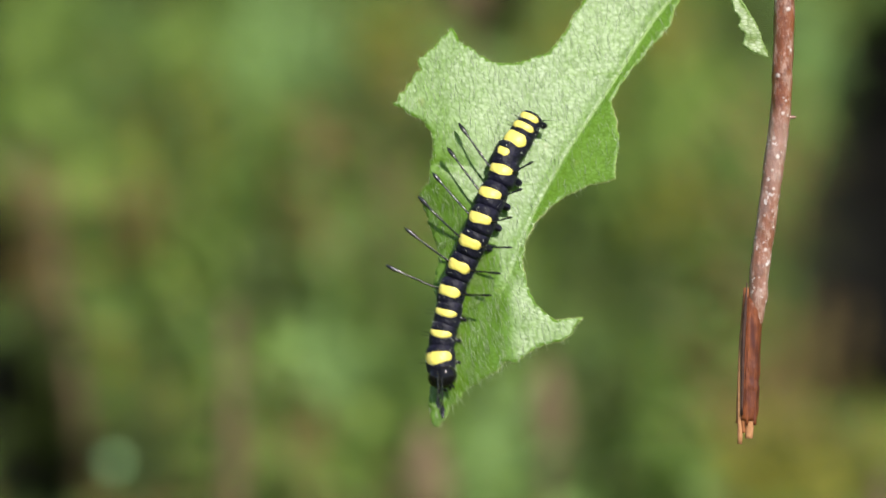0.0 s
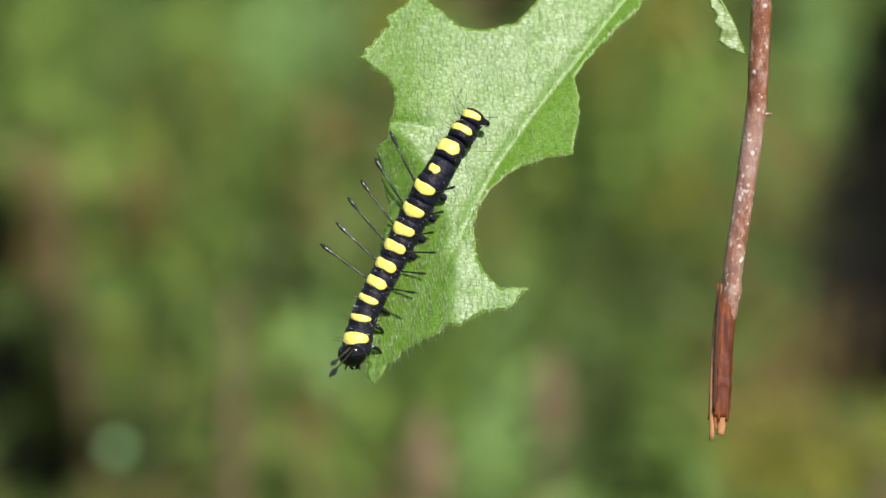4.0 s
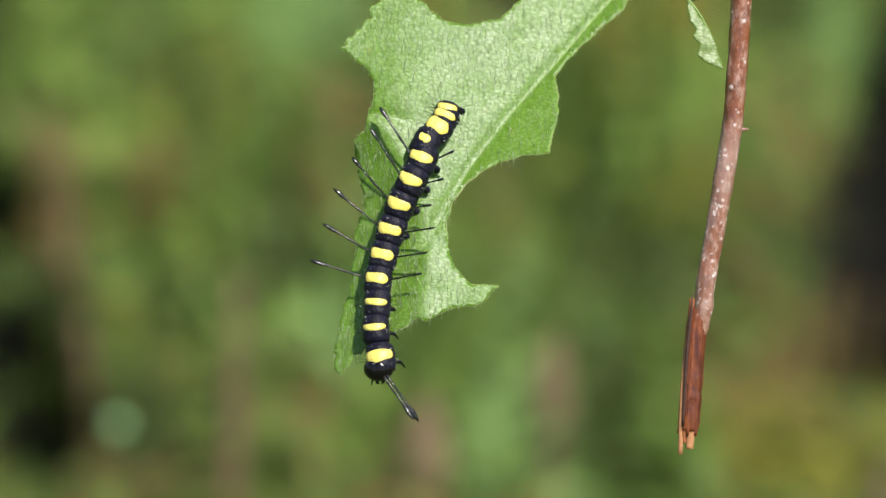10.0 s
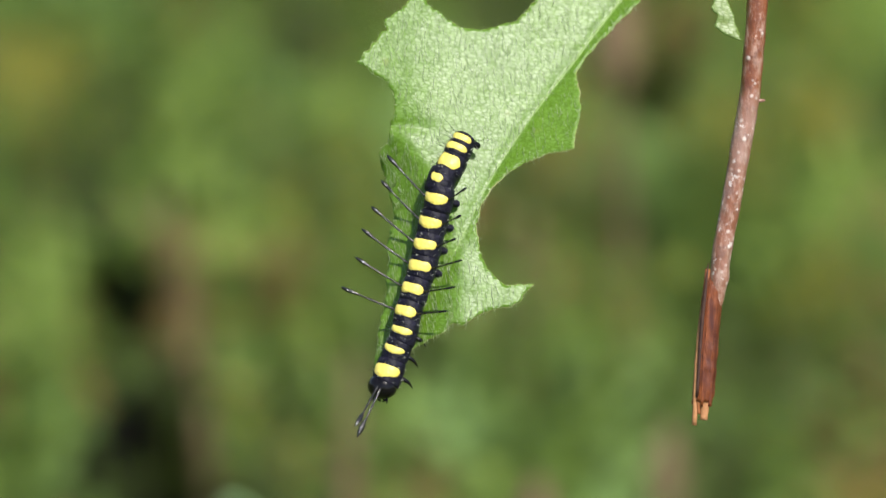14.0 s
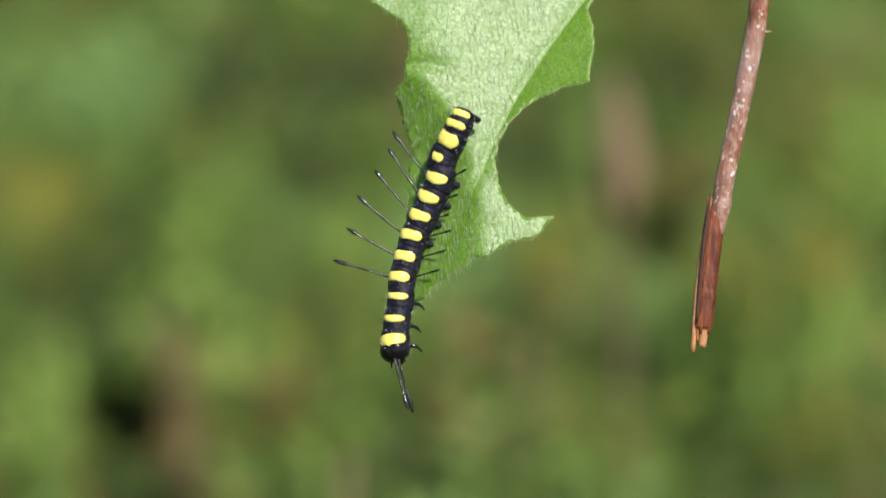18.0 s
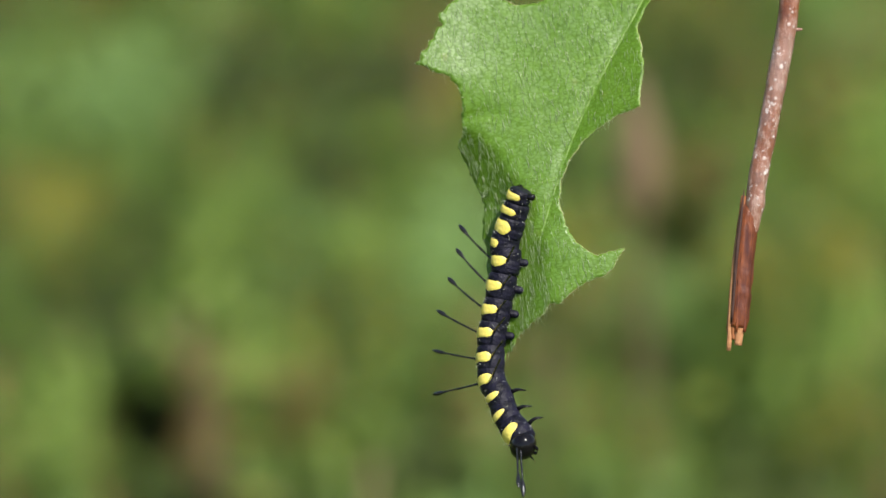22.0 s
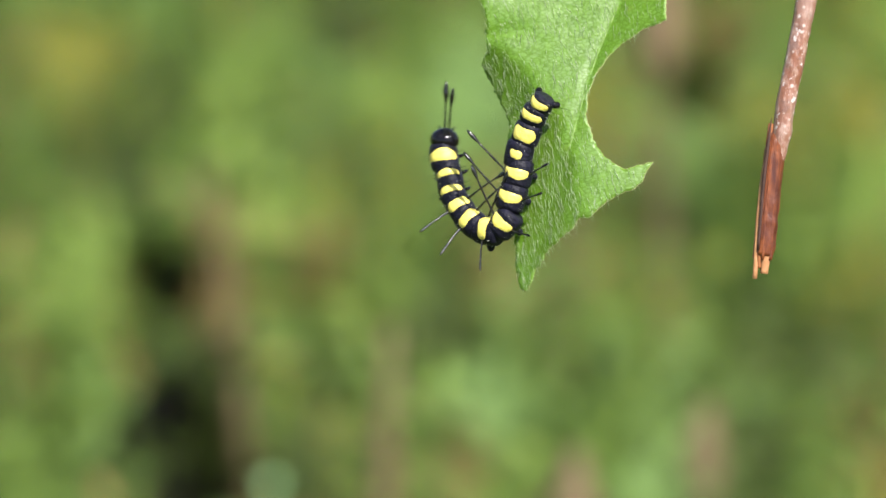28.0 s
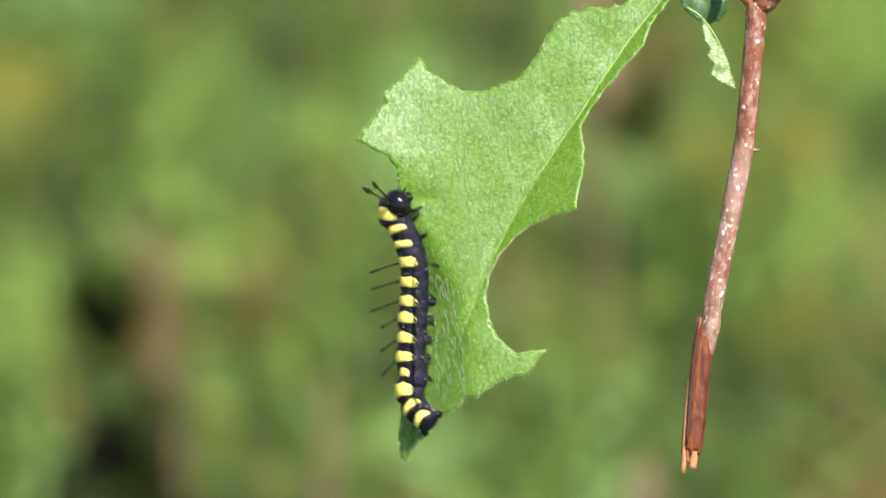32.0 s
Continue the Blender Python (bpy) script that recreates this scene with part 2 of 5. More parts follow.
def red_wood_material():
    m = Mat("torn red bark", rough=0.36)
    long = m.node("ShaderNodeMapping")
    long.inputs["Scale"].default_value = (1, 0.12, 1)
    m.link(m.co, long.inputs["Vector"])
    fibre = m.noise(1100, 5, 0.65, co=long.outputs[0])
    col = m.mix(m.ramp(fibre, (0.35, (0, 0, 0)), (0.65, (1, 1, 1))), (0.080, 0.019, 0.008), (0.32, 0.090, 0.024))
    stain = m.ramp(m.noise(330, 4, 0.65), (0.42, (0, 0, 0)), (0.60, (1, 1, 1)))
    col = m.mix(m.math("MULTIPLY", stain, 0.60), col, (0.060, 0.012, 0.008))
    wax = m.ramp(m.noise(420, 5, 0.7), (0.55, (0, 0, 0)), (0.70, (1, 1, 1)))
    return m.colour(m.mix(m.math("MULTIPLY", wax, 0.3), col, (0.42, 0.22, 0.17))).bump(fibre, 0.0004, 0.9).m


RED_WOOD = red_wood_material()


def dark_wood_material():
    m = Mat("dark cracked wood", rough=0.7)
    return m.colour(m.mix(m.noise(900, 4), (0.020, 0.008, 0.005), (0.075, 0.026, 0.014))).bump(m.noise(1500), 0.0002, 0.8).m


DARK_WOOD = dark_wood_material()


def pale_wood_material():
    m = Mat("pale splinter", rough=0.65)
    return m.colour(m.mix(m.noise(900, 4), (0.34, 0.13, 0.045), (0.60, 0.31, 0.14))).bump(m.noise(1800), 0.0002, 0.8).m


PALE_WOOD = pale_wood_material()


def meadow_material(name, dark, light, rough=0.55, through_light=0.25):
    m = Mat(name, rough=rough, spec=0.35)
    geo = m.t.nodes.new("ShaderNodeNewGeometry")
    col = m.mix(geo.outputs["Random Per Island"], dark, light)
    tall = m.node("ShaderNodeMapping")
    tall.inputs["Scale"].default_value = (1, 0.7, 0.4)
    m.link(m.co, tall.inputs["Vector"])
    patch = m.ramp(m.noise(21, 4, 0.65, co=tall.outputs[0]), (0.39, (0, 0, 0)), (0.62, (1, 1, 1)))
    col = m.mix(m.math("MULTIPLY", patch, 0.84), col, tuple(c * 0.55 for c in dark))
    col = m.mix(1.0, col, (1.34, 1.32, 1.27), "MULTIPLY")
    m.colour(col).bump(m.noise(200, 2), 0.001, 0.5)
    soft = m.t.nodes.new("ShaderNodeBsdfTranslucent")
    m.link(m.mix(0.35, col, (0.17, 0.36, 0.03)), soft.inputs["Color"])
    both = m.t.nodes.new("ShaderNodeMixShader")
    both.inputs[0].default_value = through_light
    m.link(m.b.outputs[0], both.inputs[1])
    m.link(soft.outputs[0], both.inputs[2])
    m.link(both.outputs[0], m.t.nodes["Material Output"].inputs["Surface"])
    return m.m


GREEN = meadow_material("meadow green", (0.079, 0.135, 0.023), (0.168, 0.250, 0.042))
PALE = meadow_material("pale herb green", (0.175, 0.295, 0.080), (0.285, 0.42, 0.14))
BRIGHT = meadow_material("fresh herb green", (0.165, 0.255, 0.042), (0.26, 0.36, 0.078))
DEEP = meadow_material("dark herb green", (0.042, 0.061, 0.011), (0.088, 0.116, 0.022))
OLIVE = meadow_material("olive grass", (0.17, 0.175, 0.025), (0.29, 0.27, 0.04))
RUSSET = meadow_material("dry russet grass", (0.140, 0.095, 0.030), (0.26, 0.190, 0.065), 0.7, 0.15)
BROWN = meadow_material("dead stalks", (0.12, 0.083, 0.045), (0.21, 0.148, 0.085), 0.75, 0.08)


def soil_material():
    m = Mat("soil blackened as deep shade", rough=0.9, spec=0.2)
    # near the view the soil is almost black: the gaps' deep shade put into colour
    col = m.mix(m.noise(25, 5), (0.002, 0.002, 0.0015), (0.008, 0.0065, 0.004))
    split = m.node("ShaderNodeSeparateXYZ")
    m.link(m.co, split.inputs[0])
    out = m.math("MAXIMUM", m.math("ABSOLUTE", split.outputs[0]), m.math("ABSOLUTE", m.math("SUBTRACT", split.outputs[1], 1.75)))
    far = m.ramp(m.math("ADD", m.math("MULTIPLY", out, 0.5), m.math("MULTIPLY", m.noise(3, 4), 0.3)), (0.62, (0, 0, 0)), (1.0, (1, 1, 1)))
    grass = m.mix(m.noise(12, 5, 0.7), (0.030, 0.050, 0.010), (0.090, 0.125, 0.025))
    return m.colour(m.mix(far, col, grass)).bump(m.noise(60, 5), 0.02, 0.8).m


SOIL = soil_material()


# ---- helpers for meshes
def part(name, bm, material, parent=None, label=""):
    """Links a bmesh as one mesh object under a thing or a part."""
    me = bpy.data.meshes.new(name)
    bm.to_mesh(me)
    bm.free()
    me.materials.append(material)
    for f in me.polygons:
        f.use_smooth = True
    ob = new(name, me)
    if parent is not None:
        ob.parent = parent
    if label:
        ob["label"] = label
    return ob


def tube(points, radii, sides=12, caps=True, flat=1.0, lump=0.0, up=(0, 0, 1)):
    """A bmesh tube along points; flat squeezes it along its normal, lump roughens it."""
    bm = bmesh.new()
    pts = [Vector(p) for p in points]
    rings = []
    n = len(pts)
    for i, p in enumerate(pts):
        d = (pts[min(i + 1, n - 1)] - pts[max(i - 1, 0)]).normalized()
        side = d.cross(Vector(up))
        side = side.normalized() if side.length > 1e-6 else d.orthogonal().normalized()
        nor = side.cross(d)
        r = radii[i] if not isinstance(radii, (int, float)) else radii
        f = flat[i] if not isinstance(flat, (int, float)) else flat
        ring = []
        for k in range(sides):
            a = 2 * math.pi * k / sides
            q = side * math.cos(a) + nor * math.sin(a) * f
            w = 1 + lump * noise.noise((p + q * r) * 900) if lump else 1
            ring.append(bm.verts.new(p + q * r * w))
        rings.append(ring)
    for a, b in zip(rings, rings[1:]):
        for k in range(sides):
            bm.faces.new((a[k], a[(k + 1) % sides], b[(k + 1) % sides], b[k]))
    if caps:
        bm.faces.new(rings[0][::-1])
        bm.faces.new(rings[-1])
    bmesh.ops.recalc_face_normals(bm, faces=bm.faces)
    return bm


def curve_points(points, count):
    """Catmull-Rom points through a few points."""
    p = [Vector(q) for q in points]
    p = [p[0] * 2 - p[1], *p, p[-1] * 2 - p[-2]]
    out = []
    spans = len(p) - 3
    for i in range(count):
        s = i / (count - 1) * spans
        k = min(int(s), spans - 1)
        u = s - k
        a, b, c, d = p[k:k + 4]
        out.append(0.5 * (2 * b + (c - a) * u + (2 * a - 5 * b + 4 * c - d) * u * u + (3 * b - a - 3 * c + d) * u ** 3))
    return out


def mesh_object(name, verts, faces, material):
    me = bpy.data.meshes.new(name)
    me.from_pydata(verts, [], faces)
    me.materials.append(material)
    for f in me.polygons:
        f.use_smooth = True
    return new(name, me)


# ---- ground
def bare(x, y, z):
    """Whether a point above the meadow lies in one of its open gaps, by the line from the lens past it."""
    p = RIG.inverted() @ Vector((x, y, z))
    if p.z > -0.3:
        return 0.0
    u, v = 784 + 7056 * p.x / -p.z, 441 - 7056 * p.y / -p.z
    h = 0.0
    for gx, gy, rx, ry in GAPS:
        d2 = ((u - gx) / rx) ** 2 + ((v - gy) / ry) ** 2
        h = max(h, math.exp(-d2 * d2))
    return h


GAPS = [(197, 830, 40, 40), (35, 730, 128, 130), (80, 825, 120, 85), (1603, 350, 172, 330), (-68, 440, 52, 120), (880, 15, 70, 70), (1530, 640, 140, 70), (1450, 480, 60, 60),
        (15, 430, 60, 60), (1030, 430, 90, 60), (1180, 870, 70, 40), (960, 580, 50, 40)]


def hollow(x, y):
    """Depth of the bare hollows between the herbs."""
    h = 0.0
    for hx, hy, rx, ry in HOLLOWS:
        d2 = ((x - hx) / rx) ** 2 + ((y - hy) / ry) ** 2
        h = max(h, math.exp(-d2 * d2 * 0.7))
    return h


def spot(px, py, height=0.10):
    """The place on the meadow's top that the opening view sees at a share of its width and height."""
    m = RIG @ Vector(((px - 784) / 7056, (441 - py) / 7056, -1)) - RIG.translation
    s = (height - RIG.translation.z) / m.z
    p = RIG.translation + m * s
    return p.x, p.y


def hole(px, py, rx, ry):
    x, y = spot(px, py, 0.105)
    return x, y, rx, ry


HOLLOWS = [hole(40, 680, 0.022, 0.07), hole(90, 790, 0.018, 0.05), hole(1560, 400, 0.022, 0.16), hole(-70, 470, 0.013, 0.09),
           hole(880, 30, 0.014, 0.05), hole(1520, 640, 0.02, 0.05)]


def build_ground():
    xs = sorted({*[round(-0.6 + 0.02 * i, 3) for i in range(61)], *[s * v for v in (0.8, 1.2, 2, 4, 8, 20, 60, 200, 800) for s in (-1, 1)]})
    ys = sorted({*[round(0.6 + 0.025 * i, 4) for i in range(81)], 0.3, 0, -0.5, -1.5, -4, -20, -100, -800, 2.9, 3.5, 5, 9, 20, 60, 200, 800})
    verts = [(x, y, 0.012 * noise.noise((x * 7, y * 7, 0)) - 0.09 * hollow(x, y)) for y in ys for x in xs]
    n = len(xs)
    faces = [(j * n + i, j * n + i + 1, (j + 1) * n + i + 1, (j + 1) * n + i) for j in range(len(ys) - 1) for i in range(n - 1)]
    return tagged(mesh_object("ground", verts, faces, SOIL), "bare soil under low meadow herbs, blackened as deep shade", "ground", kind="structure")


build_ground()

# ---- meadow: herbs and grass, far out of focus
ZONES = []          # where in the opening view, how wide and high, and which plant


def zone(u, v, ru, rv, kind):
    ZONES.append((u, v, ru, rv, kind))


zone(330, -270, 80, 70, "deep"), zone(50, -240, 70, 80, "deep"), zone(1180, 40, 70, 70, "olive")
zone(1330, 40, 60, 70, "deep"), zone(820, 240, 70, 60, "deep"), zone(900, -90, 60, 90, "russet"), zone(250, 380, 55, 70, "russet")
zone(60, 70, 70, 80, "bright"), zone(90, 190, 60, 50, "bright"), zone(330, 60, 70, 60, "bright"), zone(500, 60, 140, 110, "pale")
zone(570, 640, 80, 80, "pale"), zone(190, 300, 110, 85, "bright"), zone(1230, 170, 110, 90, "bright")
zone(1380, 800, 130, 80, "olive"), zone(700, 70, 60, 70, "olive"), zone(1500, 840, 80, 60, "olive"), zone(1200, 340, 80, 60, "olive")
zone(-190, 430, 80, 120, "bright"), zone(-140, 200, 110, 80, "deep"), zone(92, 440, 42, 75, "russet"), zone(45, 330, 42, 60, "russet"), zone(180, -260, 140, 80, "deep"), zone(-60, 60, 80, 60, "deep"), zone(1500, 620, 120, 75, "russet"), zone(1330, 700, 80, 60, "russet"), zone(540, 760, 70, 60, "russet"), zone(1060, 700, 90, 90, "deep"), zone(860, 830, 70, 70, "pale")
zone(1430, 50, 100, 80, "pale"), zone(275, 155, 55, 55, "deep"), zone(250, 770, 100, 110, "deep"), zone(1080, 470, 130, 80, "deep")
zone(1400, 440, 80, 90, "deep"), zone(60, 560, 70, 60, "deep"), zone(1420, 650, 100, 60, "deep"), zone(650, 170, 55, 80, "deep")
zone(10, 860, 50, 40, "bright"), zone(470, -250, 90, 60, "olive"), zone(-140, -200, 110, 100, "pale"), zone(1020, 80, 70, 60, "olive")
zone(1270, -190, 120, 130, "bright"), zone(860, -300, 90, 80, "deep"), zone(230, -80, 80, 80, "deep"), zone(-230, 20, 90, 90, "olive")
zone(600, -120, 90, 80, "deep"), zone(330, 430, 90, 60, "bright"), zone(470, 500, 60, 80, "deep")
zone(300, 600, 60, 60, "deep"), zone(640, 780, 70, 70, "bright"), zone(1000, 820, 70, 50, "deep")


def meadow():
    rnd = random.Random(7)
    made = {}
    shapes = {True: [(0, 0.5), (0.35, 0.48), (0.72, 0.34), (1.0, 0.0)], False: [(0, 0), (0.3, 0.34), (0.68, 0.34), (1.0, 0.0)]}

    def blade(key, base, heading, rise, length, width, bend, grass=False):
        """A pointed leaf, folded along its rib."""
        verts, faces = made.setdefault(key, ([], []))
        shape = shapes[grass]
        n0 = len(verts)
        out = Vector((math.cos(heading), math.sin(heading), 0))
        side = Vector((-out.y, out.x, 0))
        for u, w in shape:
            a = rise - bend * u
            along = out * math.cos(a) + Vector((0, 0, math.sin(a)))
            c = base + length * u * along
            nor = side.cross(along) * (0.25 * w * width)
            verts.extend((c - side * w * width + nor, c, c + side * w * width + nor))
        for i in range(len(shape) - 1):
            k = n0 + i * 3
            faces.extend(((k, k + 1, k + 4, k + 3), (k + 1, k + 2, k + 5, k + 4)))

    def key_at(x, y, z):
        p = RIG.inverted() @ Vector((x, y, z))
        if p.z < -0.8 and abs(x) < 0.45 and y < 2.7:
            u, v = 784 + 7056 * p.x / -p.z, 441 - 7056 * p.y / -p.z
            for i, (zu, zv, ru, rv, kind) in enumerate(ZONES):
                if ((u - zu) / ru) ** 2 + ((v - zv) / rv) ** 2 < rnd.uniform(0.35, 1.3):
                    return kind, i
        f = noise.noise((x * 14, y * 6, 3))
        if noise.noise((x * 12, y * 4, 8)) > 0.14 and rnd.random() < 0.42:
            return "russet", -1
        if f > 0.30 and rnd.random() < 0.5:
            return "pale", -1
        if f < -0.34 and rnd.random() < 0.5:
            return "olive", -1
        return "green", -1

    def field(x0, x1, y0, y1, count, size):
        for _ in range(count):
            x, y = rnd.triangular(x0, x1), rnd.triangular(y0, y1)
            if size < 0.02:
                x, y = rnd.uniform(x0, x1), rnd.uniform(y0, y1)
            top = 0.075 + 0.07 * (0.5 + 0.5 * noise.noise((x * 10, y * 6, 1))) + 0.02 * rnd.random()
            z = top * rnd.uniform(0.15, 1.0) ** 0.7
            near = -0.42 < x < 0.42 and 0.85 < y < 2.65
            if near and size > 0.03:
                continue
            if rnd.random() < 0.74:
                heading, rise, length, bend = rnd.uniform(0, 6.28), rnd.uniform(0.85, 1.5), min(0.13, rnd.uniform(2.6, 5.6) * size), rnd.uniform(0.1, 1.0)
                tall = Vector((x, y, z * 0.45))
                mid = tall + 0.7 * length * Vector((math.cos(heading) * math.cos(rise), math.sin(heading) * math.cos(rise), math.sin(rise)))
                if near and max(bare(*tall), bare(*mid)) > rnd.uniform(0.06, 0.42):
                    continue
                blade(key_at(*mid), tall, heading, rise, length, 0.26 * size, bend, True)
            else:
                if near and bare(x, y, z) > rnd.uniform(0.06, 0.42):
                    continue
                blade(key_at(x, y, z), Vector((x, y, z)), rnd.uniform(0, 6.28), rnd.uniform(-0.1, 0.9), rnd.uniform(0.9, 1.5) * size,
                      0.60 * size, rnd.uniform(0.1, 0.9))

    field(-0.42, 0.42, 0.85, 2.65, 78000, 0.0114)
    field(-1.5, 1.5, 0.2, 4.2, 34000, 0.0302)
    field(-4, 4, -3, 7, 34000, 0.046)
    names = {"green": ("meadow_herbs", GREEN, "dense green meadow herbs and grass in full sun"),
             "pale": ("leafy_herb", PALE, "pale green leafy herb in the sunlit meadow"),
             "bright": ("fresh_herb", BRIGHT, "fresh yellow-green herb in the sunlit meadow"),
             "deep": ("dark_herb", DEEP, "dark green low herb in the meadow"),
             "russet": ("dry_grass_tuft", RUSSET, "dry russet-brown grass tuft in the meadow"),
             "olive": ("grass_tuft", OLIVE, "yellowish olive grass tuft in the meadow")}
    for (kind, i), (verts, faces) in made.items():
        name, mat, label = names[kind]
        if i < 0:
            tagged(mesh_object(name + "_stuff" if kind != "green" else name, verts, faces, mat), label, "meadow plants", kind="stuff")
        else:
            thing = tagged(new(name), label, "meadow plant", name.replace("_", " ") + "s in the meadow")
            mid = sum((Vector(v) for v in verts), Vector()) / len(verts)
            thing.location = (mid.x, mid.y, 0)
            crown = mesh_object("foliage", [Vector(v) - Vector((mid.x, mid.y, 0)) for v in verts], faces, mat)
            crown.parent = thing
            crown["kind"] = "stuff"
            for k in range(3):
                dx, dy = rnd.uniform(-0.01, 0.01), rnd.uniform(-0.02, 0.02)
                part("stem", tube([(dx, dy, -0.01), (dx * 1.2, dy, 0.04), (dx * 1.6, dy, 0.085)], [0.0012, 0.001, 0.0006], 6, up=(0, 1, 0)), mat, thing)


meadow()


def dead_stalk(u, top, foot, lean, thick, head=0.0):
    """A dry stalk from its foot to its top, as heights in the opening view; lean: how far its top stands aside."""
    x, y = spot(u, foot, 0.10)
    far = math.hypot(y, RIG.translation.z)
    height = 0.10 + (foot - top) / 7056 * far / 0.94
    side = lean / 7056 * far
    thing = tagged(new("dead_stalk"), "upright dry brown plant stalk in the meadow", "plant stalk", "dead stalks in the meadow")
    thing.location = (x, y, 0)
    pts = curve_points([(0, 0, -0.02), (side * 0.4, 0, height * 0.5), (side, 0.004, height)], 13)
    part("stalk", tube(pts, [thick * (1 - 0.75 * (i / 12) ** 3) for i in range(13)], 8, lump=0.15, up=(0, 1, 0)), BROWN, thing)
    if head:
        p, q = pts[-4], pts[-1]
        part("dry_head", tube(curve_points([p, p.lerp(q, 0.5), q + (q - p) * 0.2], 8), [head * f for f in (0.25, 0.7, 0.95, 1.0, 0.95, 0.8, 0.5, 0.15)], 10, lump=0.3, up=(0, 1, 0)),
             BROWN, thing, "fluffy dry pinkish head")
    for k in range(3):
        p = pts[4 + 3 * k]
        a = 2.1 * k + u
        q = p + Vector((math.cos(a) * 0.012, math.sin(a) * 0.012, 0.004))
        part("dry_leaf", tube([p, (p + q) / 2 + Vector((0, 0, 0.003)), q], [0.001, 0.0035, 0.0008], 6, flat=0.3), BROWN, thing)
    return thing


for args in ((410, 560, 900, 5, 0.0050), (752, 790, 960, 0, 0.0050, 0.008), (965, 680, 830, 5, 0.0045, 0.007), (165, 260, 540, -110, 0.0034), (880, -150, 300, -75, 0.0026, 0.0095),
             (690, 270, 420, 0, 0.004), (1565, 850, 960, 0, 0.008), (410, -310, -200, 0, 0.006)):
    dead_stalk(*args)

# ---- twig
TWIG = tagged(new("broken_twig"), "red-brown broken twig with a splintered lower end", "twig")
TWIG.matrix_world = RIG @ Matrix.Translation((38 * MM, 0, PLANE))


def twig_point(px, py, z=0.0):
    return Vector(((px - 784) * 0.06378 - 38, (441 - py) * 0.06378, z)) * MM


def build_twig():
    line = [twig_point(*p) for p in ((1389, -50), (1388, 20), (1385, 110), (1381, 200), (1369, 295), (1356, 395), (1345, 472), (1341, 535), (1339, 575))]
    pts = curve_points(line, 60)
    rad = [(1.20 - 0.12 * i / 59 + 0.06 * math.exp(-((i - 28) / 2.5) ** 2) + 0.02 * math.sin(i * 0.9) - 0.50 * max(0, i - 50) / 9) * MM for i in range(60)]
    part("bark", tube(pts, rad, 24, lump=0.08), BARK, TWIG, "red-brown bark with pale waxy film, painted sheen streaks and dots")
    # the split end: the bark runs on along one side, the wood stands open beside it
    low = curve_points([twig_point(*p) for p in ((1341, 500), (1331, 560), (1327, 640), (1325, 700), (1323, 744))], 30)
    part("split_bark", tube(low, [(0.72 + 0.46 * min(1.0, i / 8) + 0.03 * math.sin(i * 1.3) - 0.012 * max(0, i - 20)) * MM for i in range(30)], 16, flat=0.85, lump=0.16), RED_WOOD, TWIG,
         "torn brown half of the split end")
    back_half = curve_points([twig_point(*p, -0.35) for p in ((1328, 510), (1321, 600), (1316, 690), (1313, 750))], 16)
    part("split_wood", tube(back_half, [(0.80 - 0.008 * i) * MM for i in range(16)], 10, flat=0.7, lump=0.15), WOOD, TWIG, "open red-brown wood")
    for a, b, r, m, z, lab in (((1319, 545), (1309, 786), 0.46, PALE_WOOD, 0.30, "pale strip of open wood"), ((1321, 500), (1312, 735), 0.22, DARK_WOOD, 0.80, "dark crack in the wood"),
                               ((1325, 600), (1321, 752), 0.24, RED_WOOD, 0.80, "open red wood"), ((1332, 690), (1325, 776), 0.72, PALE_WOOD, 0.35, "torn pale end"),
                               ((1319, 712), (1316, 766), 0.40, WOOD, 0.35, "torn end of bark"), ((1336, 660), (1334, 752), 0.42, RED_WOOD, 0.55, "torn strip of bark")):
        p = curve_points([twig_point(*a, z), (twig_point(*a, z) + twig_point(*b, z)) / 2 + Vector((-0.15 * MM, 0, 0.1 * MM)), twig_point(*b, z)], 16)
        part("splinter", tube(p, [r * MM * min(1.0, 0.25 + 0.2 * i) * (1 - 0.045 * max(0, i - 6)) for i in range(16)], 8, flat=0.6, lump=0.2), m, TWIG, lab)
    nub = [twig_point(1390, 208, 0), twig_point(1404, 208, 0.2), twig_point(1409, 207, 0.3)]
    part("bud_scar", tube(curve_points(nub, 6), [0.35 * MM, 0.25 * MM, 0.2 * MM, 0.16 * MM, 0.12 * MM, 0.05 * MM], 8), BARK, TWIG)
    # the fork above and the stem that carries it, out of sight
    fork = [twig_point(1389, -40), twig_point(1412, -75), twig_point(1440, -200, -4), twig_point(1700, -1100, -60), twig_point(2600, -1500, -120),
            twig_point(4700, 1500, -120), twig_point(5000, 9000, 1500)]
    part("carrying_stem", tube(curve_points(fork, 60), [(1.05 + 2.6 * i / 59) * MM for i in range(60)], 12, lump=0.05), BARK, TWIG)
    side = [twig_point(1388, -42), twig_point(1362, -68), twig_point(1345, -110, -4), twig_point(1325, -130, -8), twig_point(1300, -125, -11)]
    part("side_shoot", tube(curve_points(side, 16), [(0.7 - 0.02 * i) * MM for i in range(16)], 10), BARK, TWIG, "thin reddish side shoot at the fork")


build_twig()


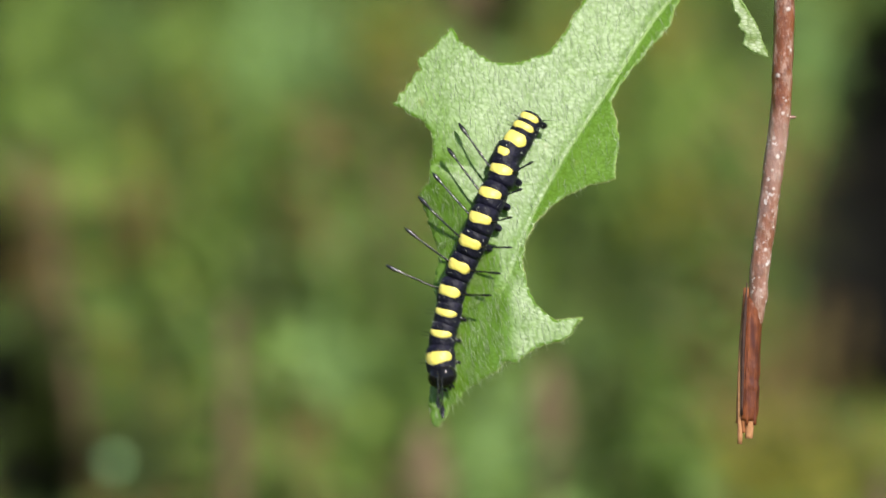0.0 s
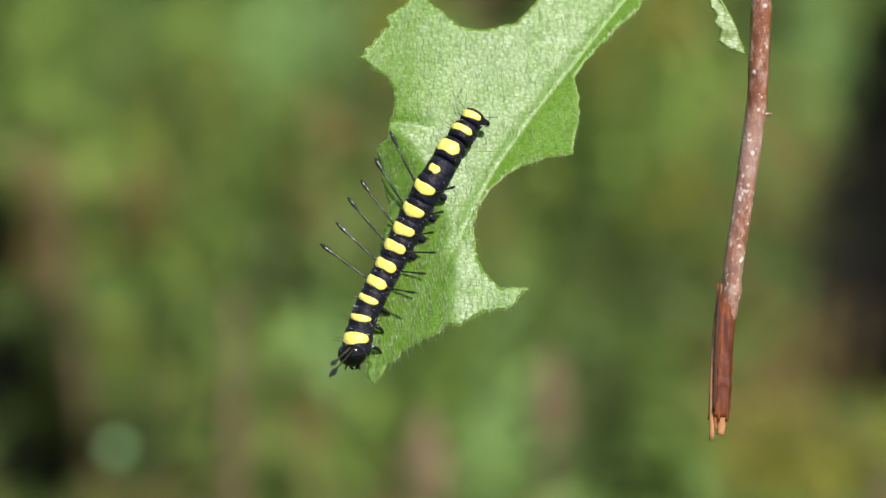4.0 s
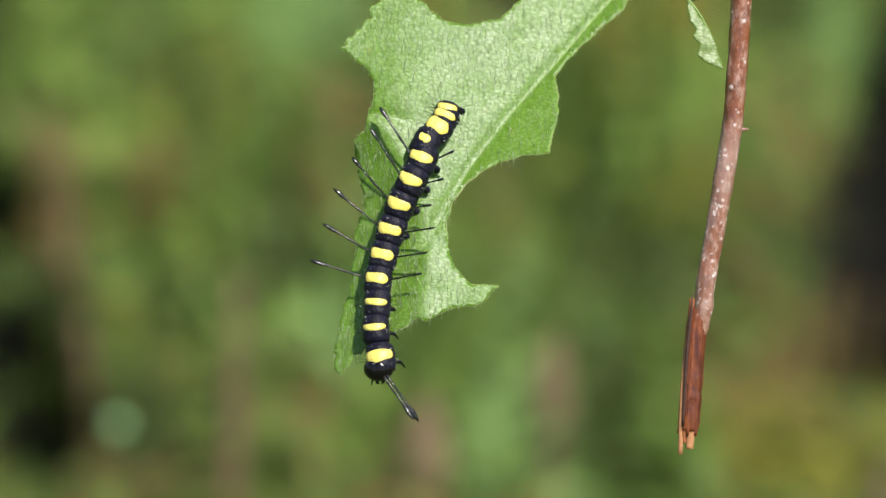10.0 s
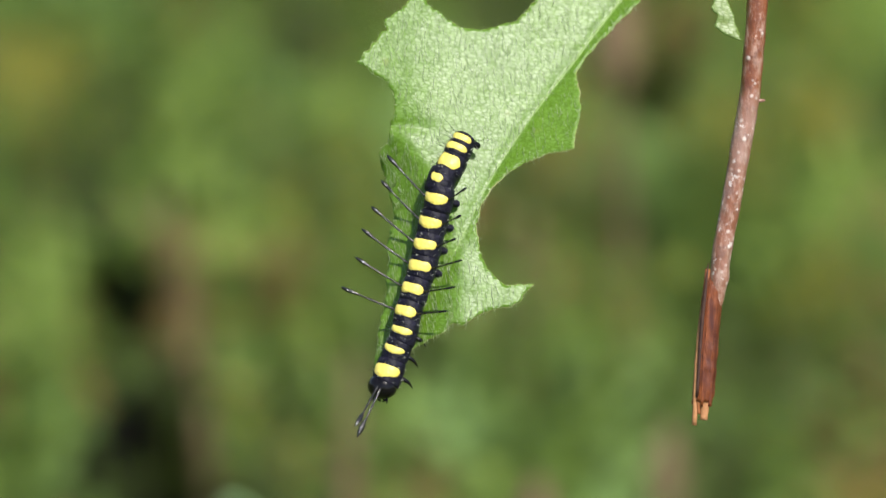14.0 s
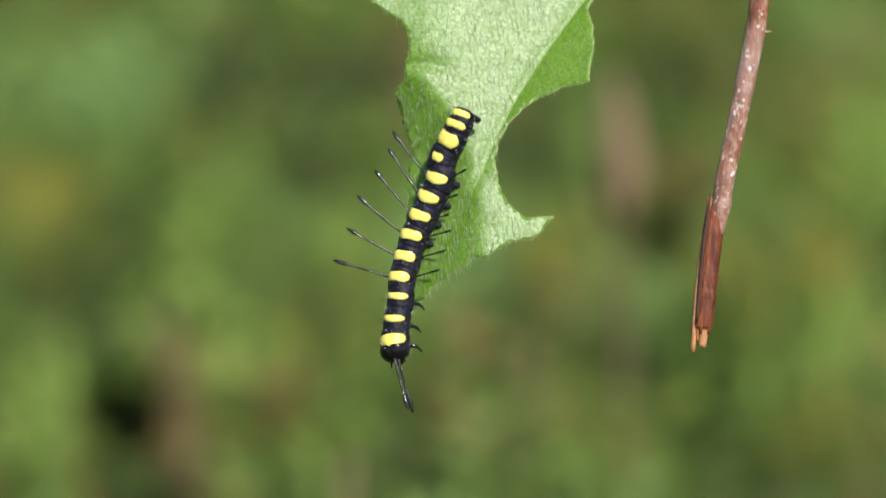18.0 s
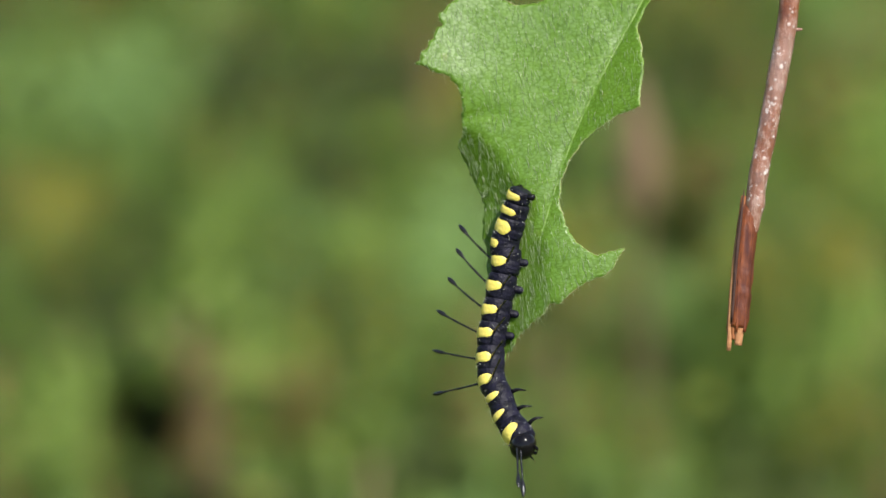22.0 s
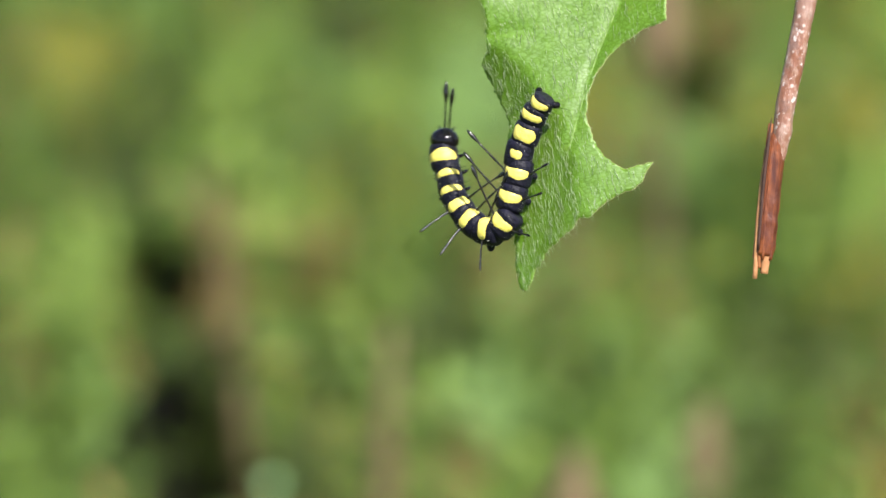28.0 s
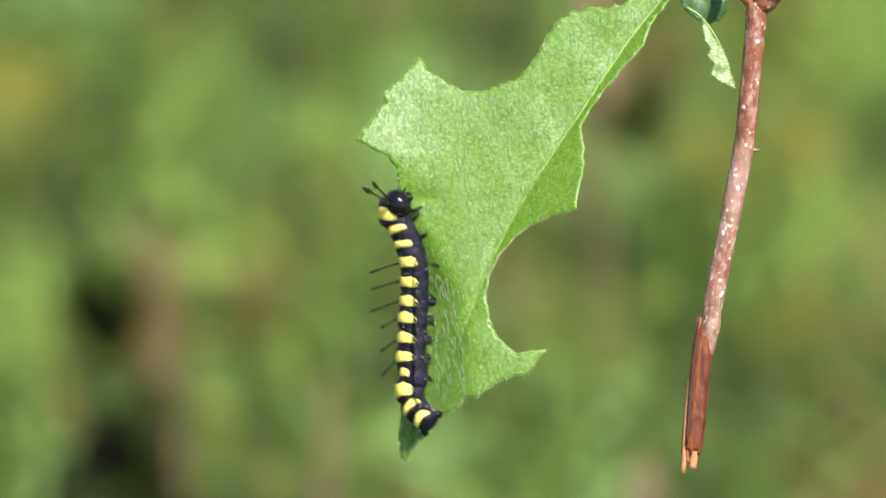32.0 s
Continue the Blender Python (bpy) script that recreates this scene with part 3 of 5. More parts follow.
# ---- leaf
def wobble_outline(ctrl, teeth, depth, seed, notch=0.0):
    """A closed outline through a few corners, with fine uneven teeth on it and wider notches on the toothed left side."""
    rnd = random.Random(seed)
    pts = []
    n = len(ctrl)
    for i in range(n):
        a, b = Vector(ctrl[i]), Vector(ctrl[(i + 1) % n])
        steps = max(2, int((b - a).length / teeth))
        nor = Vector((-(b - a).y, (b - a).x)).normalized()
        for k in range(steps):
            u = k / steps
            amount = 0.4 if k == 0 else 1
            q = a.lerp(b, u)
            bite = notch * (1.0 if q.x < 3 or q.y > 28 else 0.35) * (noise.noise((q.x * 0.75, q.y * 0.75, seed)) + 0.7 * noise.noise((q.x * 1.7, q.y * 1.7, seed + 5)))
            pts.append(q + nor * (rnd.uniform(-1, 1) * depth + bite) * amount)
    return pts


TOP = [(29.4, 33.0), (26.4, 31.6), (22.2, 29.9), (19.2, 29.8), (16.7, 29.0), (15.2, 27.2), (13.8, 24.6), (12.2, 22.5), (9.6, 21.4), (7.4, 21.0),
       (5.6, 21.2), (3.9, 22.1), (2.3, 23.3), (0.9, 25.1), (-0.7, 23.2), (-2.0, 22.0), (-2.9, 21.3), (-2.5, 20.3), (-4.2, 18.3), (-5.7, 16.3)]
LEFT = [(-4.0, 15.2), (-1.9, 14.2), (-1.3, 12.8), (-1.2, 10.6), (-1.5, 8.6), (-2.6, 6.0), (-1.9, 3.8), (-1.0, 1.6), (-0.3, -0.8), (-1.0, -4.0),
        (-0.6, -9.9), (-1.3, -14.7), (-1.5, -17.9), (-0.7, -20.0)]
RIGHT = [(0.7, -18.2), (2.3, -16.1), (4.4, -14.6), (6.1, -13.7), (7.1, -12.6), (8.2, -12.7), (9.8, -11.6), (11.4, -10.8), (13.2, -10.4), (14.5, -9.6),
         (15.0, -8.6), (15.9, -7.7), (14.4, -7.8), (12.8, -8.1), (11.4, -7.2), (10.2, -5.8), (9.4, -4.0), (9.0, -1.8), (9.3, 0.4), (10.3, 2.6),
         (11.8, 4.4), (13.8, 5.9), (16.6, 7.2), (19.5, 7.8), (19.6, 9.8), (19.9, 12.2), (19.8, 14.6), (19.2, 16.6), (20.4, 18.9), (22.1, 21.1),
         (23.9, 23.2), (26.0, 25.4), (27.0, 28.2), (29.8, 32.1)]
MIDRIB = [(29.6, 32.8), (24.1, 25.9), (18.9, 18.0), (14.5, 11.4), (10.7, 4.7), (8.0, -1.5), (5.6, -7.4), (2.0, -14.8), (-0.4, -19.4)]
BASE = Vector((29.5, 32.5))


def rib_offset(x, y):
    """Signed distance to the midrib in mm, positive on its left, and the share of the way along it."""
    best = None
    n = len(MIDRIB) - 1
    for i in range(n):
        a, b = Vector(MIDRIB[i]), Vector(MIDRIB[i + 1])
        d = b - a
        u = max(0.0, min(1.0, (Vector((x, y)) - a).dot(d) / d.length_squared))
        q = a + d * u
        v = Vector((x, y)) - q
        s = v.length * (1 if d.x * v.y - d.y * v.x < 0 else -1)
        if best is None or v.length < abs(best[0]):
            best = (s, (i + u) / n)
    return best


def leaf_plane(x, y):
    """The blade's general slope: its top leans away from the lens, its left edge towards it."""
    return -0.31 * (y - 2) - 0.175 * (x - 6)


CURL = [(-3.5, 13.0), (0.0, 8.0), (3.0, 4.5), (6.0, -1.0), (7.2, -6.6), (7.6, -13.0), (7.7, -22.0)]


def curl_depth(x, y):
    """How far the lower left of the blade has curled away behind its crease, mm."""
    for (x0, y0), (x1, y1) in zip(CURL, CURL[1:]):
        if y >= y1 or y1 == CURL[-1][1]:
            xc = x0 + (x1 - x0) * (y0 - y) / (y0 - y1) if y < y0 else x0
            break
    past = (xc - x) * 0.86
    soft = 0.5 * (past + math.sqrt(past * past + 0.5))
    fade = max(0.0, min(1.0, (11.5 - y) / 4.0))
    return fade * (0.72 * soft if soft < 7 else 5.04 + 0.58 * (soft - 7))


def ramp_up(v):
    """v where it is above nought, rounded off at the bend."""
    return 0.5 * (v + math.sqrt(v * v + 10.0))


def leaf_height(x, y):
    """Relief of the blade in mm: a valley along the rib, the lower left curled away, ripples between the veins."""
    s, u = rib_offset(x, y)
    h = leaf_plane(x, y) - curl_depth(x, y)
    upper = max(0.0, min(1.0, (0.66 - u) / 0.12))
    if s < 0:
        h += -s * 0.55 * upper
    h += -0.20 * math.exp(-(s / 0.7) ** 2)
    h += (0.10 * ramp_up(4.5 - x) + 0.10 * ramp_up(1.5 - x)) * max(0.0, min(1.0, (y - 9.0) / 5.0))
    # a dent at the left edge, steep on its upper side
    d = y - 9.3 + 0.06 * x
    h -= 0.6 * max(0.0, min(1.0, (5.0 - x) / 5.0)) * (math.exp(-d / 1.6) if d > 0 else math.exp(d / 0.5))
    vein = 0.5 + 0.5 * math.cos((u * 9.5 + abs(s) * 0.035) * 2 * math.pi)
    h += 0.06 * (vein - 0.5) * min(1.0, abs(s) / 2)
    h += 0.14 * noise.noise((x * 0.22, y * 0.22, 2)) + 0.035 * noise.noise((x * 0.7, y * 0.7, 5))
    return h


def blade_mesh(outline, height, step, seed):
    rnd = random.Random(seed)
    pts = [Vector(p) for p in outline]
    n = len(pts)
    xs, ys = [p.x for p in pts], [p.y for p in pts]
    grid = []
    row = 0
    y = min(ys) + step / 2
    while y < max(ys):
        x = min(xs) + (step / 2 if row % 2 else 0)
        while x < max(xs):
            grid.append(Vector((x + rnd.uniform(-0.15, 0.15) * step, y + rnd.uniform(-0.15, 0.15) * step)))
            x += step
        y += step * 0.87
        row += 1
    verts, _, faces, *_ = delaunay_2d_cdt(pts + grid, [(i, (i + 1) % n) for i in range(n)], [list(range(n))], 1, 0.001)
    bm = bmesh.new()
    vs = [bm.verts.new((v.x * MM, v.y * MM, height(v.x, v.y) * MM)) for v in verts]
    for f in faces:
        try:
            bm.faces.new([vs[i] for i in f])
        except ValueError:
            pass
    loose = [v for v in bm.verts if not v.link_faces]
    bmesh.ops.delete(bm, geom=loose, context="VERTS")
    bmesh.ops.recalc_face_normals(bm, faces=bm.faces)
    return bm


LEAF_THING = tagged(new("eaten_leaf"), "half-eaten hairy green leaf hanging by its stalk", "leaf")
# its parts are built in the plane's millimetres; the thing turns about the leaf's base
FROM_BASE = Matrix.Translation((-BASE.x * MM, -BASE.y * MM, 0))


def build_leaf():
    outline = wobble_outline(TOP + LEFT + RIGHT, 0.26, 0.09, 3, 0.42)
    bm = blade_mesh(outline, leaf_height, 0.5, 5)
    bm.transform(FROM_BASE)
    ob = part("blade", bm, LEAF, LEAF_THING, "green leaf blade with bitten edges")
    sol = ob.modifiers.new("thickness", "SOLIDIFY")
    sol.thickness, sol.offset = 0.22 * MM, 0
    rib = [Vector((p.x, p.y, leaf_height(p.x, p.y) + 0.06)) * MM for p in curve_points([(x, y, 0) for x, y in MIDRIB], 60)]
    bm = tube(rib, [(0.19 - 0.15 * i / 59) * MM for i in range(60)], 8)
    bm.transform(FROM_BASE)
    part("midrib", bm, RIB, LEAF_THING, "pale yellow-green midrib")
    # the bitten margin, dry and pale
    bm = tube([Vector((p.x, p.y, leaf_height(p.x, p.y))) * MM for p in outline + outline[:1]], 0.06 * MM, 6)
    bm.transform(FROM_BASE)
    part("leaf_margin", bm, MARGIN, LEAF_THING, "pale dry bitten margin")
    inside = [Vector(p) for p in TOP + LEFT + RIGHT]

    def within(x, y):
        ok = False
        for a, b in zip(inside, inside[1:] + inside[:1]):
            if (a.y > y) != (b.y > y) and x < (b.x - a.x) * (y - a.y) / (b.y - a.y) + a.x:
                ok = not ok
        return ok

    mids = curve_points([(x, y, 0) for x, y in MIDRIB], 200)
    for u, sign, length in ((0.12, 1, 9), (0.22, 1, 14), (0.33, 1, 22), (0.45, 1, 22), (0.57, 1, 15), (0.69, 1, 10), (0.24, -1, 5), (0.36, -1, 7),
                            (0.62, -1, 9), (0.74, -1, 11)):
        k = int(u * 199)
        p, d = mids[k], (mids[k + 2] - mids[k - 2]).normalized()
        side = Vector((-d.y, d.x, 0)) * -sign
        way = (side * 0.80 + d * 0.60).normalized()
        line = []
        for i in range(40):
            s = length * i / 39
            q = p + way * s + d * (-0.012 * s * s)
            if not within(q.x, q.y):
                break
            line.append(Vector((q.x, q.y, leaf_height(q.x, q.y) + 0.07)) * MM)
        if len(line) > 4:
            bm = tube(line, [(0.075 - 0.055 * i / len(line)) * MM for i in range(len(line))], 6)
            bm.transform(FROM_BASE)
            part("side_vein", bm, VEIN, LEAF_THING)
    z = leaf_height(29.6, 32.8)
    stalk = curve_points([(29.6, 32.8, z), (31.5, 34.8, z + 0.5), (33.8, 36.0, z + 3), (36.2, 36.8, z + 8)], 16)
    bm = tube([p * MM for p in stalk], 0.45 * MM, 10)
    bm.transform(FROM_BASE)
    part("leaf_stalk", bm, RIB, LEAF_THING, "short green leaf stalk")
    # fine hairs over the blade and along its edge
    rnd = random.Random(11)
    verts, faces = [], []
    spots = []
    while len(spots) < 2000:
        x, y = rnd.uniform(-5.5, 30), rnd.uniform(-20, 33)
        if within(x, y) and (curl_depth(x, y) > 0.5 or rnd.random() < 0.3):
            spots.append((x, y, rnd.uniform(0.8, 1.8), rnd.gauss(-1.42, 0.20), rnd.uniform(0.10, 0.40)))
    for p in outline[::2]:
        spots.append((p.x, p.y, rnd.uniform(0.3, 0.6), rnd.uniform(0, 6.28), rnd.uniform(-0.2, 0.6)))
    for x, y, length, way, lift in spots:
        z = leaf_height(x, y) + 0.1
        a = Vector((x, y, z))
        tx, ty = x + math.cos(way) * math.cos(lift) * length, y + math.sin(way) * math.cos(lift) * length
        b = Vector((tx, ty, leaf_height(tx, ty) + 0.1 + math.sin(lift) * length))
        k = len(verts)
        w = Vector((-math.sin(way), math.cos(way), 0)) * 0.020
        up = Vector((0, 0, 0.015))
        verts.extend(FROM_BASE @ (q * MM) for q in (a - w, a + w, a + up * 1.5, b))
        faces.extend(((k, k + 1, k + 3), (k + 1, k + 2, k + 3), (k + 2, k, k + 3)))
    hair = mesh_object("leaf_hairs", verts, faces, LEAF_HAIR)
    hair.parent = LEAF_THING
    tagged(hair, "short pale bristly hairs", kind="stuff")


build_leaf()


# ---- the small scrap of leaf beside the twig
def build_scrap():
    thing = tagged(new("leaf_scrap"), "shrivelled pale green scrap of leaf hanging beside the twig", "leaf scrap")
    thing.matrix_world = RIG @ Matrix.Translation((33.6 * MM, 30.1 * MM, PLANE - 2.0 * MM))
    o = Vector((33.5, 30.0))
    ctrl = [(32.4, 29.6), (33.3, 28.4), (34.0, 27.2), (34.9, 26.1), (35.6, 24.8), (36.2, 23.0), (36.8, 21.4), (35.7, 21.8), (34.6, 22.2), (33.7, 22.9),
            (34.0, 24.2), (33.2, 25.0), (33.5, 26.0), (32.8, 27.0), (32.5, 28.2)]
    outline = [p - o for p in wobble_outline(ctrl, 0.22, 0.10, 9)]
    bm = blade_mesh(outline, lambda x, y: 0.25 * noise.noise((x * 0.8, y * 0.8, 1)) + 0.15 * math.sin(y * 0.9) - 0.30 * y - 0.2 * x, 0.35, 6)
    ob = part("blade", bm, LEAF_PALE, thing, "shrivelled pale leaf remnant")
    sol = ob.modifiers.new("thickness", "SOLIDIFY")
    sol.thickness, sol.offset = 0.2 * MM, 0
    rib = curve_points([(30.6 - o.x, 30.6 - o.y, 0), (32.5 - o.x, 29.4 - o.y, 0.1), (34.6 - o.x, 26.6 - o.y, 0.2), (36.4 - o.x, 22.4 - o.y, 0.2)], 20)
    part("midrib", tube([p * MM for p in rib], [(0.16 - 0.005 * i) * MM for i in range(20)], 6), RIB, thing)
    upper = [(29.6, 32.3), (30.6, 30.7), (31.6, 30.0), (33.2, 29.4), (34.6, 29.9), (35.4, 31.2), (35.0, 33.2), (33.0, 34.6), (30.6, 34.2)]
    outline = [p - o for p in wobble_outline(upper, 0.3, 0.10, 12)]
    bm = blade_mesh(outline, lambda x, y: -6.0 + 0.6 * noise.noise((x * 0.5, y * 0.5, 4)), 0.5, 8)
    ob = part("upper_blade", bm, LEAF_SHADED, thing, "leaf base above, its green darkened as shade")
    sol = ob.modifiers.new("thickness", "SOLIDIFY")
    sol.thickness, sol.offset = 0.2 * MM, 0


build_scrap()

# ---- caterpillar
CAT = tagged(new("caterpillar"), "black caterpillar with yellow bands and long paddle-tipped spines on the leaf", "caterpillar")
CAT.matrix_world = RIG @ Matrix.Translation((0, 0, PLANE))
# radius of the head and of each segment, mm
GIRTH = (1.80, 1.66, 1.52, 1.52, 1.55, 1.60, 1.64, 1.66, 1.67, 1.66, 1.64, 1.60, 1.52, 1.36)
SEGMENTS = []


def barrel(r, half):
    """A segment: a soft barrel along y with ring folds, flatter beneath."""
    bm = bmesh.new()
    rings = []
    for i in range(11):
        v = -1 + 2 * i / 10
        y = v * half
        rr = r * (1 - 0.07 * abs(v) ** 2.4) * (1 - 0.016 * math.cos(v * 9))
        if i in (0, 10):
            rr *= 0.80
        ring = []
        for k in range(24):
            a = 2 * math.pi * k / 24
            x, z = math.sin(a) * rr, math.cos(a) * rr
            if z < 0:
                z *= 1.02
            ring.append(bm.verts.new(Vector((x, y, z)) * MM))
        rings.append(ring)
    for a, b in zip(rings, rings[1:]):
        for k in range(24):
            bm.faces.new((a[k], a[(k + 1) % 24], b[(k + 1) % 24], b[k]))
    bm.faces.new(rings[0][::-1])
    bm.faces.new(rings[-1])
    bmesh.ops.recalc_face_normals(bm, faces=bm.faces)
    return bm


def band(r, half, spread, seed):
    """A raised cushion across the back, spread degrees to each side."""
    rnd = random.Random(seed)
    bm = bmesh.new()
    na, nl = 17, 7
    grid = []
    for i in range(na):
        u = -1 + 2 * i / (na - 1)
        a = radians(spread) * u
        wide = half * max(0.05, 1 - abs(u) ** 7) * (1.05 - 0.14 * u * u) * (1 + 0.08 * math.sin(u * 5 + seed))
        row = []
        for j in range(nl):
            v = -1 + 2 * j / (nl - 1)
            lift = 0.13 * max(0.0, 1 - abs(u) ** 6) * max(0.0, 1 - v ** 4) - 0.03
            rr = r + lift
            y = v * wide + 0.05 - 0.12 * u * u - 0.22 * max(0.0, u) ** 3 + 0.05 * math.sin(u * 3 + seed) + rnd.uniform(-0.02, 0.02)
            row.append(bm.verts.new(Vector((math.sin(a) * rr, y, math.cos(a) * rr)) * MM))
        grid.append(row)
    for i in range(na - 1):
        for j in range(nl - 1):
            bm.faces.new((grid[i][j], grid[i + 1][j], grid[i + 1][j + 1], grid[i][j + 1]))
    bmesh.ops.recalc_face_normals(bm, faces=bm.faces)
    return bm


def paddle(length, start, way, curl, wide=1.0, face=(0, 0, 1)):
    """A long thin spine that widens into a flat paddle, whose flat side looks towards face."""
    way = Vector(way).normalized()
    pts, rad, flat = [], [], []
    for i in range(23):
        u = i / 22
        pts.append((Vector(start) + way * length * u + Vector(curl) * length * u * u) * MM)
        w = 0.140 - 0.050 * u + (0.17 * wide * math.exp(-((u - 0.86) / 0.11) ** 2) if u > 0.4 else 0)
        rad.append((w if i < 22 else 0.04) * MM)
        flat.append(1.0 - 0.18 * max(0.0, min(1.0, (u - 0.6) / 0.2)))
    return tube(pts, rad, 8, flat=flat, lump=0.35, up=face)


def build_caterpillar():
    head = bmesh.new()
    bmesh.ops.create_uvsphere(head, u_segments=28, v_segments=18, radius=1.0)
    for v in head.verts:
        x, y, z = v.co
        cleft = 0.10 * math.exp(-(x / 0.10) ** 2) * max(0, z)
        v.co = Vector((x * 1.68, y * 1.42, z * 1.55 - cleft)) * MM
    ob = part("head", head, BLACK, CAT, "shiny black round head")
    SEGMENTS.append(ob)
    for sx in (-1, 1):
        part("antenna", tube([Vector((sx * 0.7, 1.0, -0.3)) * MM, Vector((sx * 0.85, 1.45, -0.4)) * MM, Vector((sx * 0.9, 1.75, -0.4)) * MM],
                             [0.14 * MM, 0.1 * MM, 0.05 * MM], 7), BLACK, ob)
        part("mandible", tube([Vector((sx * 0.4, 1.0, -0.7)) * MM, Vector((sx * 0.35, 1.35, -0.85)) * MM, Vector((sx * 0.1, 1.5, -0.9)) * MM],
                              [0.22 * MM, 0.2 * MM, 0.08 * MM], 7), BLACK, ob)
    for n in range(1, 14):
        r = GIRTH[n]
        half = 1.62 if n < 11 else 1.35 if n == 11 else 1.15 if n == 12 else 0.85
        seg = part("body_segment", barrel(r, half), SKIN, CAT)
        SEGMENTS.append(seg)
        wide = 0.62 if n == 1 else 0.66 if n == 11 else 0.36 if n in (2, 3) else 0.44 if n == 10 else 0.40 if n >= 12 else 0.54
        part("yellow_band", band(r, wide * 1.12, 28 if n == 10 else 64 if n >= 12 else 72 if n == 1 else 62, n), YELLOW, seg, "bright yellow band across the back")
        if 4 <= n <= 9:
            back = 0.10 + 0.11 * (n - 4)
            part("spine", paddle(6.7 - 0.10 * (n - 4) + 0.2 * math.sin(n * 2.3), (r * 0.72, 0, r * 0.62), (0.82, -back, 0.50), (0.05, -0.04, -0.12), 1.0, (-0.57, -0.32, 0.75)),
                 SPINE, seg, "black spine with a flat paddle tip")
            part("spine", paddle(4.2 if n < 7 else 2.7, (-r * 0.80, 0, r * 0.45), (-0.85, -back, 0.30), (-0.06, -0.06, -0.06), 0.30),
                 SPINE, seg, "black spine with a flat paddle tip")
        rnd = random.Random(40 + n)
        fuzz, tris = [], []
        for k in range(24):
            a, y = rnd.uniform(0, 2 * math.pi), rnd.uniform(-half * 0.8, half * 0.8)
            p = Vector((math.sin(a) * r * 0.95, y, math.cos(a) * r * (0.95 if math.cos(a) > 0 else 0.8)))
            tip = p + (Vector((p.x, 0, p.z)).normalized() + Vector((0, rnd.uniform(-0.6, 0.6), 0))) * rnd.uniform(0.25, 0.75)
            w = Vector((0, 0.016, 0))
            c = len(fuzz)
            fuzz.extend(q * MM for q in (p - w, p + w, p + Vector((0.016, 0, 0.016)), tip))
            tris.extend(((c, c + 1, c + 3), (c + 1, c + 2, c + 3), (c + 2, c, c + 3)))
        hairs = mesh_object("fine_hairs", fuzz, tris, HAIR)
        hairs.parent = seg
        tagged(hairs, "fine pale bristles", kind="stuff")
        if n == 13:
            for sx in (-1, 1):
                part("clasper", tube(curve_points([Vector((sx * 0.7, -0.3, -0.3)) * MM, Vector((sx * 1.25, -0.55, -0.5)) * MM, Vector((sx * 1.45, -0.65, -1.0)) * MM], 7),
                                     [0.45 * MM, 0.44 * MM, 0.42 * MM, 0.4 * MM, 0.4 * MM, 0.42 * MM, 0.3 * MM], 10), BLACK, seg, "black rear clasper")
                part("bristle", tube([Vector((sx * 1.2, -0.6, 0.3)) * MM, Vector((sx * 3.4, -1.6, 0.6)) * MM], [0.035 * MM, 0.012 * MM], 5), SPINE, seg)
        if n <= 3 or n in (12, 13):
            for sx in (-1, 1):
                for k in range(2):
                    part("bristle", tube([Vector((sx * r * 0.8, 0.3 * k, r * 0.4)) * MM, Vector((sx * (r + 1.0), 0.5 * k - 0.2, r * 0.55)) * MM],
                                         [0.04 * MM, 0.015 * MM], 5), SPINE, seg)
        if n <= 3:
            for sx in (-1, 1):
                part("leg", tube(curve_points([Vector((sx * r * 0.5, 0, -r * 0.7)) * MM, Vector((sx * (r * 1.12), 0.2, -r * 0.98)) * MM,
                                               Vector((sx * r * 1.30, 0.55, -r * 1.55)) * MM], 8), [(0.31 - 0.034 * i) * MM for i in range(8)], 8), BLACK, seg)
        if 6 <= n <= 9:
            for sx in (-1, 1):
                part("proleg", tube(curve_points([Vector((sx * r * 0.45, 0, -r * 0.6)) * MM, Vector((sx * r * 0.85, 0, -r * 0.98)) * MM,
                                                  Vector((sx * r * 0.92, 0, -r * 1.24)) * MM], 7), [0.5 * MM, 0.48 * MM, 0.46 * MM, 0.45 * MM, 0.43 * MM, 0.34 * MM, 0.12 * MM], 10),
                     SKIN, seg)


build_caterpillar()
FEELER_LENGTH = 7.8
FEELER_TWIN = part("front_spine", paddle(FEELER_LENGTH * 0.93, (0.35, 0, 0), (0.04, 1, 0.05), (0, 0, 0.05), 1.2), SPINE, CAT, "long black spine reaching past the head")
FEELER = part("front_spine", paddle(FEELER_LENGTH, (0, 0, 0), (0, 1, 0), (0, 0, -0.04), 1.35), SPINE, CAT, "long black spine reaching past the head")

# ---- a shiny ball on an added stem, standing in for a dewdrop's glint low in the meadow
def glint_ball(px, py):
    x, y = spot(px, py, 0.075)
    thing = tagged(new("glint_ball"), "tiny glossy green ball standing in for a dewdrop's glint, on an added stem", "seed head")
    thing.location = (x, y, 0)
    part("stem", tube([(0, 0, -0.10), (0, 0, 0.03), (0.001, 0, 0.075)], 0.0005, 6, up=(0, 1, 0)), OLIVE, thing)
    bm = bmesh.new()
    bmesh.ops.create_icosphere(bm, subdivisions=2, radius=0.0034)
    bm.transform(Matrix.Translation((0.001, 0, 0.075)))
    part("drop_ball", bm, DROP_GLINT, thing, "shiny pale green ball")


glint_ball(196, 822)

# ---- motions
STANCES = []


def stance(t, roll, *bands):
    """Where the head and the thirteen bands are at t, mm in the plane, and how far the back is rolled to the side."""
    STANCES.append((t, roll, [Vector((x, y, 0)) for x, y in bands]))


